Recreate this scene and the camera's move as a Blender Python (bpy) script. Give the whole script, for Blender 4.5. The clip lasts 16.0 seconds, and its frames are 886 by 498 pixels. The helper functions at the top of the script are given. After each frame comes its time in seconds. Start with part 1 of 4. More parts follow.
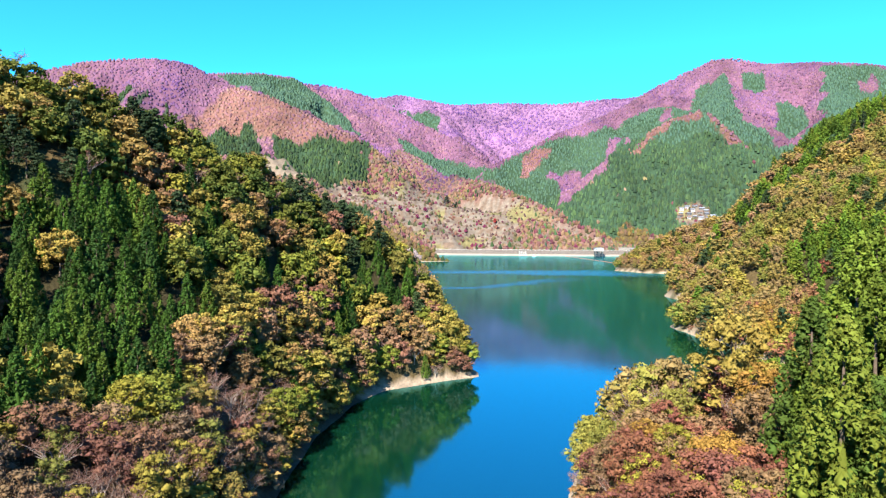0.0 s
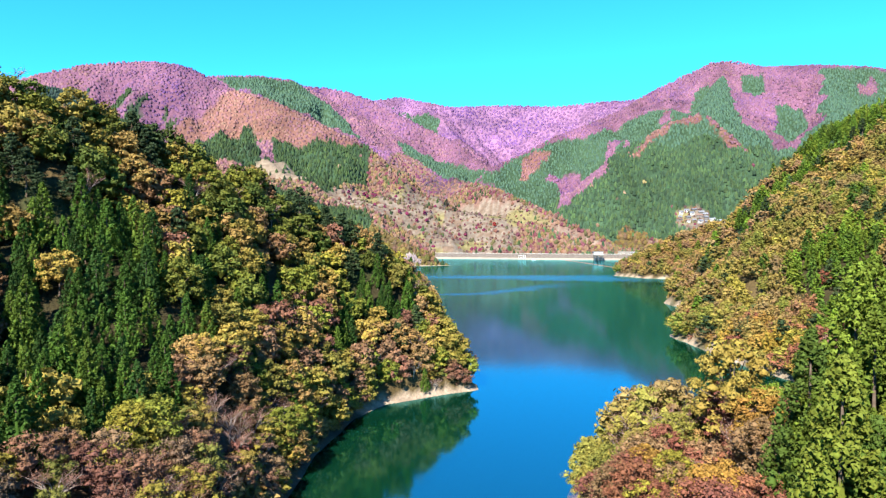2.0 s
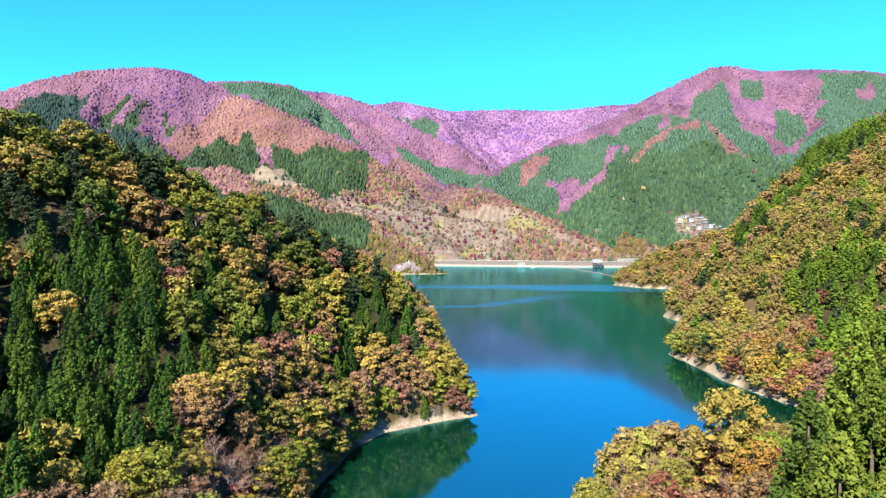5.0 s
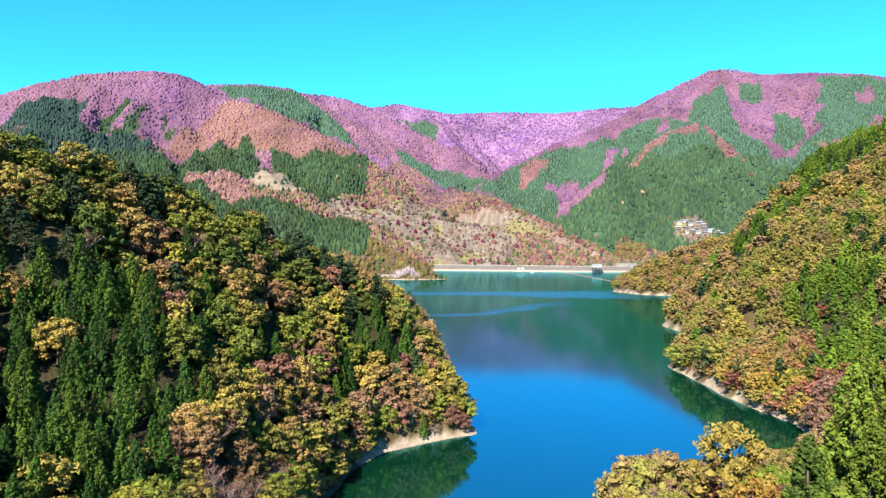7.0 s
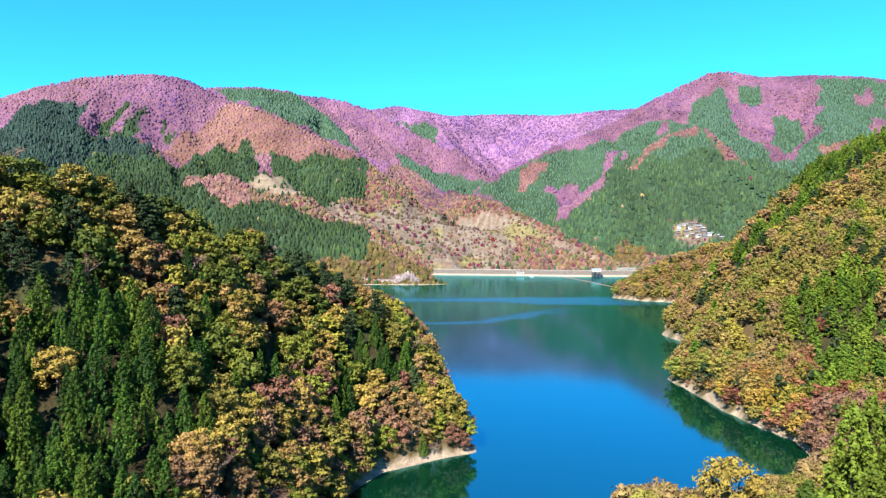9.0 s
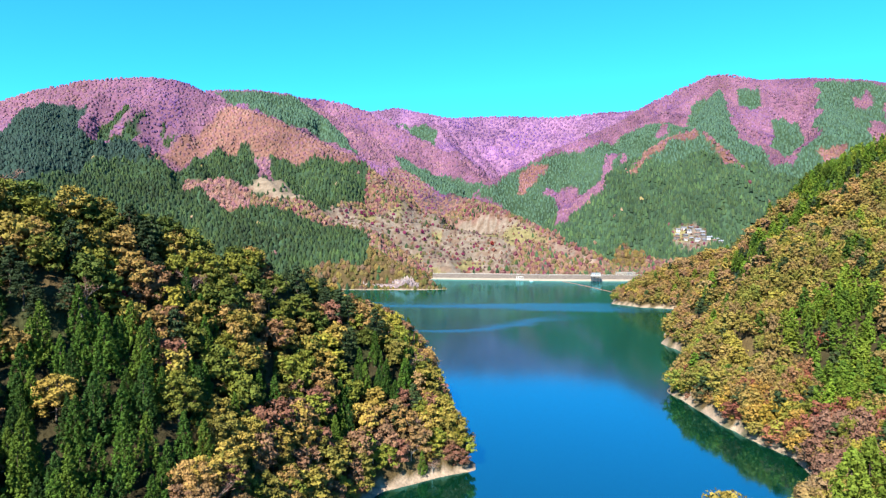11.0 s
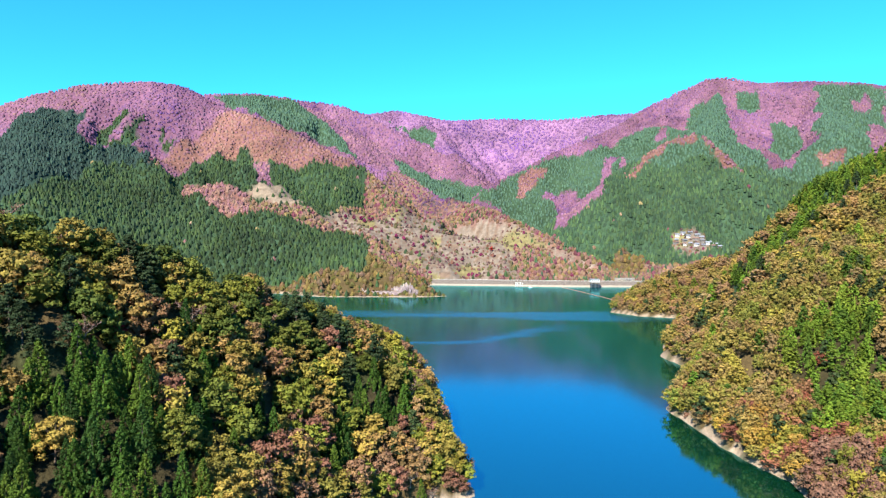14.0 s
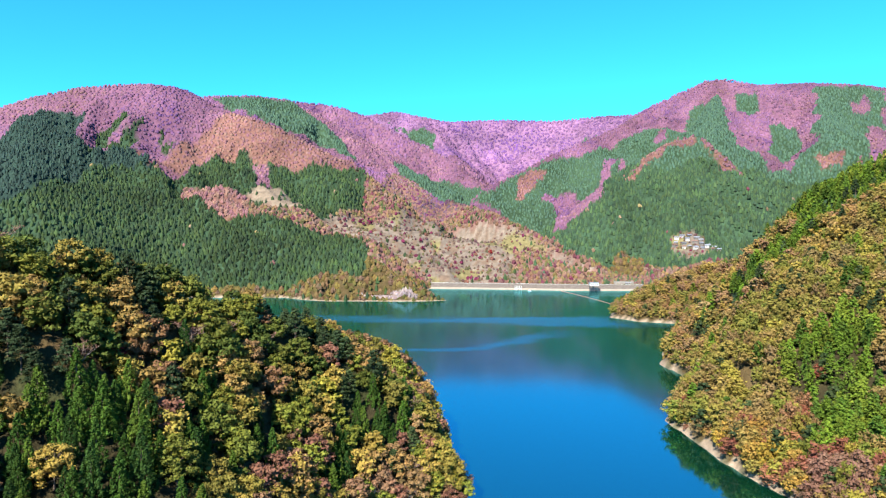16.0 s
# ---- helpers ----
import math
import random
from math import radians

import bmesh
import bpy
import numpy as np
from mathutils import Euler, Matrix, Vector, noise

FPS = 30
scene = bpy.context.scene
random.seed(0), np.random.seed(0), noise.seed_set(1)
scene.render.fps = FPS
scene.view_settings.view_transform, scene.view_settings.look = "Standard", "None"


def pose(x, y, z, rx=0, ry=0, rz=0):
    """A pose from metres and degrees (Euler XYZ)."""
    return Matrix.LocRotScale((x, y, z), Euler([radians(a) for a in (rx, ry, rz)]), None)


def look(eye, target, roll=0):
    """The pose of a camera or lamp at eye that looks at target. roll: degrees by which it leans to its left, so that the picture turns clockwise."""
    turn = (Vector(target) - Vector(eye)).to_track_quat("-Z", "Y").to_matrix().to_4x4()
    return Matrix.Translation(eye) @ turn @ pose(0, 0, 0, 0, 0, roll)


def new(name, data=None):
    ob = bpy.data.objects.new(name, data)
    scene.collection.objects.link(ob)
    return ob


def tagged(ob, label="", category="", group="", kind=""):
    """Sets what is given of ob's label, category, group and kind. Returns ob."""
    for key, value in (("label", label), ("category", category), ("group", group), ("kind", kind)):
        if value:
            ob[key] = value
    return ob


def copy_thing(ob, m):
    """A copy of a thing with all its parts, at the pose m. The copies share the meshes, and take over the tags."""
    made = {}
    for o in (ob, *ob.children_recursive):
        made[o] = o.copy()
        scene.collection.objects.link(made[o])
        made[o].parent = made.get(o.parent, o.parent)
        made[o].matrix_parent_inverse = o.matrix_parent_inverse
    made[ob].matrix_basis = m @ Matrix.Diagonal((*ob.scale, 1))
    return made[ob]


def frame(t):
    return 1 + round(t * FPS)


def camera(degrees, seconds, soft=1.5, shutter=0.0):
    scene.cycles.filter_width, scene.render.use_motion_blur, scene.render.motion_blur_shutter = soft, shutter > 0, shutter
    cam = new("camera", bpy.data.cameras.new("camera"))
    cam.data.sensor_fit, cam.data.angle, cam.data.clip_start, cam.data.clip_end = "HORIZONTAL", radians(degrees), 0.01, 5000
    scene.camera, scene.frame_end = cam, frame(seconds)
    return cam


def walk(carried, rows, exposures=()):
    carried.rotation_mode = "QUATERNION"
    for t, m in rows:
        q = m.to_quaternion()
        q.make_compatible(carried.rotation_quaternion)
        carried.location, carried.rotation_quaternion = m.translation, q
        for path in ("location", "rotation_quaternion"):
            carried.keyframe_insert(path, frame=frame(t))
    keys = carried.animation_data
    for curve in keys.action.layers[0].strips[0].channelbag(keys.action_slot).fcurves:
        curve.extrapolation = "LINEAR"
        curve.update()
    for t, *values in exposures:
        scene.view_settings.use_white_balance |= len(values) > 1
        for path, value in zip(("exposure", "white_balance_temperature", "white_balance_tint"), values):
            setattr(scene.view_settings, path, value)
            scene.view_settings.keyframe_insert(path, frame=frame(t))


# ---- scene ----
cam = camera(68.3, 16.0, soft=1.32)
METRES, EYE, TILT, LEAN, TURN = 45.0, 53.0, -2.15, 0.0, 0.0
ROWS = [
    (0.0, 0.0, 0.0, 0.0, 0.0, 0.0, -0.0),
    (0.5, 0.0002, -0.0006, 0.0214, -0.0, 0.02, -0.01),
    (1.0, 0.0001, -0.0014, 0.0436, -0.01, 0.05, -0.01),
    (1.5, 0.0002, -0.0022, 0.067, -0.02, 0.08, -0.01),
    (2.0, 0.0005, -0.0028, 0.0918, -0.04, 0.12, -0.0),
    (2.5, 0.0006, -0.0037, 0.1187, -0.05, 0.15, -0.0),
    (3.0, 0.001, -0.0045, 0.1488, -0.06, 0.19, 0.0),
    (3.5, 0.0016, -0.0055, 0.1783, -0.07, 0.24, 0.02),
    (4.0, 0.0021, -0.0064, 0.209, -0.08, 0.28, 0.04),
    (6.5, 0.0028, -0.0098, 0.3687, -0.14, 0.44, 0.06),
    (7.0, 0.0028, -0.0101, 0.4015, -0.16, 0.47, 0.06),
    (7.5, 0.003, -0.011, 0.4348, -0.16, 0.49, 0.07),
    (8.0, 0.003, -0.0112, 0.4679, -0.17, 0.51, 0.08),
    (8.5, 0.0033, -0.0118, 0.501, -0.18, 0.53, 0.08),
    (9.0, 0.0036, -0.0124, 0.5363, -0.19, 0.54, 0.08),
    (11.5, 0.0044, -0.0167, 0.6999, -0.25, 0.63, 0.07),
    (12.0, 0.0042, -0.0171, 0.7325, -0.25, 0.64, 0.08),
    (12.5, 0.0046, -0.018, 0.7658, -0.27, 0.65, 0.09),
    (13.0, 0.0049, -0.0188, 0.7988, -0.29, 0.66, 0.1),
    (13.5, 0.0051, -0.0194, 0.8317, -0.3, 0.68, 0.1),
    (14.0, 0.0064, -0.0204, 0.8671, -0.31, 0.69, 0.11),
    (14.5, 0.0066, -0.0206, 0.9, -0.33, 0.69, 0.11),
    (15.0, 0.0073, -0.0212, 0.9309, -0.34, 0.7, 0.12),
    (15.5, 0.0078, -0.0218, 0.9643, -0.35, 0.69, 0.12),
    (16.0, 0.0082, -0.0225, 0.9996, -0.37, 0.69, 0.12),
]
walk(cam, [(t, pose(0, 0, EYE, TILT, LEAN, TURN) @ pose(METRES * x, METRES * y, METRES * z, 90 + pitch, roll, yaw)) for t, x, y, z, yaw, pitch, roll in ROWS], exposures=[(0.0, 2.3), (7.0, 2.2), (16.0, 2.1)])

# ---- sky and sun ----
SUN_AZIMUTH, SUN_ELEVATION = 204.0, 41.0  # compass degrees (0 = +y, clockwise) and height of the sun
world = bpy.data.worlds.new("sky")
scene.world = world
world.use_nodes = True
wn, wl = world.node_tree.nodes, world.node_tree.links
sky = wn.new("ShaderNodeTexSky")
sky.sky_type, sky.sun_disc = "NISHITA", False
sky.sun_elevation, sky.sun_rotation = radians(SUN_ELEVATION), radians(SUN_AZIMUTH)
sky.altitude, sky.air_density, sky.dust_density, sky.ozone_density = 500, 1.0, 0.4, 1.5
grade = wn.new("ShaderNodeMix")
grade.data_type, grade.blend_type = "RGBA", "MULTIPLY"
grade.inputs["Factor"].default_value = 1.0
grade.inputs["B"].default_value = (0.15, 1.065, 1.76, 1)
wl.new(sky.outputs[0], grade.inputs["A"])
wl.new(grade.outputs["Result"], wn["Background"].inputs["Color"])
wn["Background"].inputs["Strength"].default_value = 0.05
sun = new("sun", bpy.data.lights.new("sun", "SUN"))
sun.data.energy, sun.data.angle, sun.data.color = 5.0, radians(0.5), (1.0, 0.90, 0.76)
sa, se = radians(SUN_AZIMUTH), radians(SUN_ELEVATION)
sun.matrix_world = look((0, 0, 400), (-math.sin(sa) * math.cos(se), -math.cos(sa) * math.cos(se), 400 - math.sin(se)))

# ---- materials ----
def material(name, rough=0.9, spec=0.2):
    m = bpy.data.materials.new(name)
    m.use_nodes = True
    b = m.node_tree.nodes["Principled BSDF"]
    b.inputs["Roughness"].default_value = rough
    b.inputs["Specular IOR Level"].default_value = spec
    return m, m.node_tree.nodes, m.node_tree.links, b


def ramp(nodes, stops):
    r = nodes.new("ShaderNodeValToRGB")
    while len(r.color_ramp.elements) < len(stops):
        r.color_ramp.elements.new(0.5)
    for e, (p, c) in zip(r.color_ramp.elements, stops):
        e.position, e.color = p, (*c, 1)
    return r


def grain(nodes, links, scale, detail=4.0, coord="Object"):
    tc, n = nodes.new("ShaderNodeTexCoord"), nodes.new("ShaderNodeTexNoise")
    n.inputs["Scale"].default_value, n.inputs["Detail"].default_value = scale, detail
    links.new(tc.outputs[coord], n.inputs["Vector"])
    return n


def mix(nodes, links, kind, fac, a, b):
    n = nodes.new("ShaderNodeMix")
    n.data_type, n.blend_type = "RGBA", kind
    for key, v in (("Factor", fac), ("A", a), ("B", b)):
        if isinstance(v, (int, float)):
            n.inputs[key].default_value = v
        elif isinstance(v, tuple):
            n.inputs[key].default_value = (*v, 1)
        else:
            links.new(v, n.inputs[key])
    return n.outputs["Result"]


def bump(nodes, links, bsdf, height, strength, distance):
    n = nodes.new("ShaderNodeBump")
    n.inputs["Strength"].default_value, n.inputs["Distance"].default_value = strength, distance
    links.new(height, n.inputs["Height"])
    links.new(n.outputs[0], bsdf.inputs["Normal"])


def plain(name, colour, rough=0.8, spec=0.3, scale=2.0, vary=0.35, metal=0.0):
    """A surface of one colour with grain and weathering."""
    m, n, l, b = material(name, rough, spec)
    b.inputs["Metallic"].default_value = metal
    g = grain(n, l, scale, 6)
    r = ramp(n, [(0.25, tuple(0.71 * c * (1 - vary) for c in colour)), (0.75, tuple(min(1, 0.71 * c * (1 + vary)) for c in colour))])
    l.new(g.outputs[0], r.inputs[0])
    l.new(r.outputs[0], b.inputs["Base Color"])
    bump(n, l, b, g.outputs[0], 0.3, 0.05)
    return m


def foliage(name, source, glow=0.35):
    """Leaves: tinted tree by tree, varied clump by clump, some light let through."""
    m, n, l, b = material(name, 0.75, 0.08)
    if source == "object":
        tint = n.new("ShaderNodeObjectInfo").outputs["Color"]
    else:
        a = n.new("ShaderNodeAttribute")
        a.attribute_name = "tint"
        tint = a.outputs["Color"]
    geo = n.new("ShaderNodeNewGeometry")
    hs = n.new("ShaderNodeHueSaturation")
    spread = n.new("ShaderNodeMapRange")
    spread.inputs["From Min"].default_value, spread.inputs["From Max"].default_value = 0.3, 0.7
    spread.inputs["To Min"].default_value, spread.inputs["To Max"].default_value = 0.488, 0.512
    value = n.new("ShaderNodeMapRange")
    value.inputs["To Min"].default_value, value.inputs["To Max"].default_value = 0.66, 0.9
    tuft = n.new("ShaderNodeMapRange")
    tuft.inputs["From Min"].default_value, tuft.inputs["From Max"].default_value = 0.3, 0.7
    tuft.inputs["To Min"].default_value, tuft.inputs["To Max"].default_value = 0.85, 1.12
    times = n.new("ShaderNodeMath")
    times.operation = "MULTIPLY"
    g, wide = grain(n, l, 0.35, 3), grain(n, l, 0.8, 2)
    l.new(geo.outputs["Random Per Island"], value.inputs[0])
    l.new(wide.outputs[0], tuft.inputs[0])
    l.new(value.outputs[0], times.inputs[0])
    l.new(tuft.outputs[0], times.inputs[1])
    l.new(g.outputs[0], spread.inputs[0])
    l.new(spread.outputs[0], hs.inputs["Hue"])
    l.new(times.outputs[0], hs.inputs["Value"])
    l.new(tint, hs.inputs["Color"])
    l.new(hs.outputs[0], b.inputs["Base Color"])
    tr, ms = n.new("ShaderNodeBsdfTranslucent"), n.new("ShaderNodeMixShader")
    l.new(hs.outputs[0], tr.inputs[0])
    ms.inputs[0].default_value = glow
    l.new(b.outputs[0], ms.inputs[1])
    l.new(tr.outputs[0], ms.inputs[2])
    l.new(ms.outputs[0], n["Material Output"].inputs[0])
    return m


LEAF_SINGLE = foliage("leaves", "object", 0.11)
LEAF_WOODS = foliage("leaves_of_woods", "tint", 0.1)
BARK = plain("bark", (0.09, 0.07, 0.055), 0.9, 0.2, 3.0, 0.4)
PALE_BARK = plain("pale_bark", (0.24, 0.20, 0.18), 0.9, 0.2, 3.0, 0.3)
CONCRETE = plain("concrete", (0.2, 0.19, 0.175), 0.9, 0.2, 0.3, 0.25)


def ground_material():
    """Leaf litter and rough grass, bare pale shore near the water, tinted by what grows there."""
    m, n, l, b = material("hillside", 0.95, 0.04)
    a = n.new("ShaderNodeAttribute")
    a.attribute_name = "tint"
    g1, g2 = grain(n, l, 0.12, 8), grain(n, l, 1.1, 6)
    r1 = ramp(n, [(0.3, (0.6, 0.6, 0.6)), (0.7, (1.0, 1.0, 1.0))])
    r2 = ramp(n, [(0.3, (0.8, 0.8, 0.8)), (0.7, (1.15, 1.15, 1.15))])
    l.new(g1.outputs[0], r1.inputs[0])
    l.new(g2.outputs[0], r2.inputs[0])
    c = mix(n, l, "MULTIPLY", 1.0, mix(n, l, "MULTIPLY", 1.0, a.outputs["Color"], r1.outputs[0]), r2.outputs[0])
    l.new(c, b.inputs["Base Color"])
    bump(n, l, b, g2.outputs[0], 0.8, 0.8)
    return m


def water_material():
    """Deep still water with two wind-ruffled bands across it."""
    m, n, l, b = material("lake_water", 1.0, 0.0)
    b.inputs["Base Color"].default_value = (0.001, 0.014, 0.007, 1)
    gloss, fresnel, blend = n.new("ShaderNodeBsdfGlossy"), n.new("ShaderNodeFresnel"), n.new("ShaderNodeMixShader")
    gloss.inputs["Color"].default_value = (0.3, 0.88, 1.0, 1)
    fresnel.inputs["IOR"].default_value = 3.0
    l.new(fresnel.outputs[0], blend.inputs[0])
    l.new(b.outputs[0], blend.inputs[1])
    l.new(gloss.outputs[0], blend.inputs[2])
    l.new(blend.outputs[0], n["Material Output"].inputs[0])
    geo, xyz = n.new("ShaderNodeNewGeometry"), n.new("ShaderNodeSeparateXYZ")
    l.new(geo.outputs["Position"], xyz.inputs[0])

    def calc(kind, a, b_, c=None):
        q = n.new("ShaderNodeMath")
        q.operation = kind
        for i, v in enumerate((a, b_, c)):
            if isinstance(v, (int, float)):
                q.inputs[i].default_value = v
            elif v is not None:
                l.new(v, q.inputs[i])
        return q.outputs[0]

    def cat(size_x, size_y, detail):
        mp, t = n.new("ShaderNodeMapping"), n.new("ShaderNodeTexNoise")
        mp.inputs["Scale"].default_value = (1 / size_x, 1 / size_y, 1)
        l.new(geo.outputs["Position"], mp.inputs[0])
        t.inputs["Scale"].default_value, t.inputs["Detail"].default_value = 1.0, detail
        l.new(mp.outputs[0], t.inputs["Vector"])
        return t.outputs[0]

    def band(slope, middle, half, soft_edge, warp):
        """1 within a strip of water that runs along y = slope * x + middle."""
        off = calc("SUBTRACT", calc("MULTIPLY_ADD", xyz.outputs["X"], -slope, xyz.outputs["Y"]), middle)
        off = calc("ABSOLUTE", calc("MULTIPLY_ADD", calc("SUBTRACT", cat(140, 60, 4), 0.5), warp, off), 0)
        r = n.new("ShaderNodeMapRange")
        r.interpolation_type = "SMOOTHSTEP"
        r.inputs["From Min"].default_value, r.inputs["From Max"].default_value = half + soft_edge, half - soft_edge
        l.new(off, r.inputs[0])
        return r.outputs[0]

    fade = n.new("ShaderNodeMapRange")
    fade.inputs["From Min"].default_value, fade.inputs["From Max"].default_value = 150, 80
    l.new(xyz.outputs["X"], fade.inputs[0])
    ruffled = calc("MAXIMUM", band(-0.1, 728, 30, 24, 150), calc("MULTIPLY", band(0.62, 545, 13, 13, 170), fade.outputs[0]))
    open_water = n.new("ShaderNodeMapRange")
    open_water.inputs["From Min"].default_value, open_water.inputs["From Max"].default_value = 250, 700
    open_water.inputs["To Min"].default_value, open_water.inputs["To Max"].default_value = 0.075, 0.12
    l.new(xyz.outputs["Y"], open_water.inputs[0])
    l.new(calc("MULTIPLY_ADD", ruffled, 0.14, open_water.outputs[0]), gloss.inputs["Roughness"])
    mp = n.new("ShaderNodeMapping")
    g = n.new("ShaderNodeTexNoise")
    mp.inputs["Scale"].default_value = (0.25, 0.6, 1)
    l.new(geo.outputs["Position"], mp.inputs[0])
    l.new(mp.outputs[0], g.inputs["Vector"])
    g.inputs["Scale"].default_value, g.inputs["Detail"].default_value = 1.0, 3
    bump(n, l, gloss, g.outputs[0], 0.05, 0.1)
    return m


GROUND, WATER = ground_material(), water_material()

# ---- the lie of the land ----
TABLE = np.random.RandomState(7).rand(256, 256)


def wave(x, y, size):
    """Smooth noise, 0 to 1, with bumps of that many metres."""
    u, v = np.asarray(x) / size, np.asarray(y) / size
    i, j = np.floor(u).astype(int), np.floor(v).astype(int)
    f, g = u - i, v - j
    f, g = f * f * (3 - 2 * f), g * g * (3 - 2 * g)
    q = lambda a, b: TABLE[a & 255, b & 255]
    return (q(i, j) * (1 - f) + q(i + 1, j) * f) * (1 - g) + (q(i, j + 1) * (1 - f) + q(i + 1, j + 1) * f) * g


def rough_land(x, y, size, octaves=4):
    total, weight = 0.0, 0.0
    for o in range(octaves):
        total = total + (wave(x + 37.7 * o, y + 91.3 * o, size / 2 ** o) - 0.5) / 2 ** o
        weight += 0.5 / 2 ** o
    return total / weight


# the lake's shore, seen from above
SHORE = [(-40, -420), (-44, -150), (-40, 0), (-35, 70), (-32, 125), (-31, 161), (-27, 191), (-19, 208), (-8, 215), (3, 222), (12, 226), (12, 233),
         (6, 246), (3, 270), (4, 300), (-1, 325), (-22, 348), (-65, 400), (-120, 500), (-200, 640), (-330, 780), (-420, 900), (-380, 985), (-236, 984), (-175, 936), (-109, 926),
         (-29, 924), (13, 938), (8, 955), (-15, 990), (-22, 1060), (-16, 1136), (120, 1112), (212, 1090), (345, 1083), (345, 1000), (285, 900), (226, 842)]
SHORE += [(196, 747), (218, 709), (255, 691), (262, 640), (210, 580), (181, 526), (166, 480), (165, 431), (160, 400), (132, 361), (117, 336),
          (119, 306), (120, 278), (124, 256), (129, 236), (124, 212), (106, 188), (86, 168), (66, 158), (50, 153), (38, 148), (29, 138), (24, 122), (23, 95), (28, 40), (36, -40), (42, -150), (50, -420)]
# crests of the hills and mountains: points along the crest, and how steeply the sides fall
NEAR_LEFT = [(-420, 130, 170), (-260, 150, 134), (-180, 162, 116), (-115, 180, 90), (-86, 210, 77), (-58, 236, 63), (-36, 238, 52), (-18, 236, 32), (-4, 232, 17), (7, 229, 5)]
NEAR_LEFT_KNOLL = [(-58, 236, 63), (-44, 285, 49), (-28, 308, 39), (-12, 306, 31), (-2, 312, 15)]
NEAR_LEFT_BACK = [(-180, 162, 116), (-165, 60, 110), (-160, -60, 105), (-170, -400, 105)]
RIGHT_SLOPE = [(700, 430, 300), (500, 480, 220), (400, 501, 173), (354, 516, 143), (332, 529, 123), (314, 581, 94), (313, 641, 73), (321, 721, 57), (287, 781, 39), (243, 791, 22), (212, 772, 5)]
RIGHT_NEAR = [(500, 480, 220), (450, 250, 150), (280, 60, 85), (180, -60, 70), (170, -400, 70)]
RIGHT_SPUR = [(280, 60, 85), (130, 66, 45), (75, 84, 29), (52, 108, 21), (47, 122, 18.5), (43, 134, 15.5), (37, 141, 9)]
CEDAR_HILL = [(-1000, 760, 60), (-699, 951, 113), (-667, 1001, 140), (-646, 1051, 169), (-611, 1101, 201), (-572, 1155, 231), (-501, 1131, 214), (-449, 1121, 180), (-398, 1111, 150), (-325, 1091, 125), (-198, 1061, 100), (-122, 1041, 82), (-66, 1011, 62), (-30, 993, 36)]
WEST_MOUNTAIN = [(-2100, 1300, 150), (-1270, 1601, 332), (-1130, 1701, 419), (-1055, 1721, 452), (-933, 1741, 482), (-850, 1753, 491), (-771, 1766, 495), (-728, 1783, 493), (-688, 1801, 485), (-565, 1751, 420), (-442, 1681, 379), (-297, 1601, 304), (-182, 1561, 244)]
TERRACES = [(-420, 1420, 235), (-329, 1330, 172), (-180, 1330, 130), (0, 1330, 95), (110, 1300, 76), (230, 1250, 40)]
MIDDLE_RIDGE = [(-916, 2031, 494), (-784, 2051, 521), (-716, 2081, 530), (-587, 2101, 535), (-491, 2151, 532), (-423, 2181, 501), (-328, 2171, 441), (-232, 2141, 374), (-143, 2101, 329), (-91, 1951, 252), (-22, 1801, 201), (38, 1701, 179), (126, 1551, 143), (193, 1451, 106), (266, 1371, 64), (320, 1301, 32), (346, 1271, 9)]
PINK_RIDGE = [(-737, 2901, 676), (-625, 2901, 676), (-538, 2901, 669), (-438, 2901, 651), (-315, 2801, 596), (-177, 2701, 509), (-58, 2601, 438), (52, 2501, 371), (150, 2351, 273)]
FAR_RIDGE = [(-522, 3451, 682), (-379, 3501, 721), (-232, 3551, 751), (-125, 3551, 729), (-17, 3301, 614), (36, 3001, 485), (126, 2701, 358)]
HEAD_RIDGE = [(-125, 3551, 729), (41, 3401, 670), (280, 3451, 690), (589, 3351, 664), (780, 3301, 676), (922, 3201, 669), (1171, 3201, 680)]
EAST_MOUNTAIN = [(802, 2701, 577), (861, 2601, 604), (929, 2481, 630), (981, 2401, 652), (1027, 2363, 651), (1144, 2351, 626), (1347, 2351, 632), (1510, 2351, 626), (1608, 2351, 614), (1839, 2301, 565), (2600, 2000, 300)]
EAST_SPUR = [(861, 2601, 604), (685, 2451, 497), (556, 2351, 435), (396, 2251, 368), (267, 2151, 295), (149, 2051, 237)]
KNOB_SPUR = [(981, 2301, 585), (836, 2001, 444), (684, 1736, 357), (600, 1721, 329), (505, 1651, 277), (434, 1601, 238), (367, 1551, 180), (300, 1481, 119), (265, 1431, 81)]
KNOB_EAST = [(684, 1736, 357), (735, 1721, 314), (781, 1691, 260), (810, 1601, 182)]
KNOB_FRONT = [(684, 1736, 357), (615, 1601, 251), (531, 1481, 150), (500, 1390, 95), (530, 1330, 66), (575, 1250, 30)]
EAST_FOOT = [(1347, 2351, 632), (1203, 2051, 470), (1065, 1801, 352), (1066, 1701, 316), (1053, 1551, 246), (1124, 1501, 202), (1300, 1200, 150)]
EAST_FOOT_WEST = [(1065, 1801, 352), (929, 1721, 285), (834, 1621, 211)]
SOUTH_END = [(-400, -600, 170), (0, -640, 120), (400, -600, 170)]
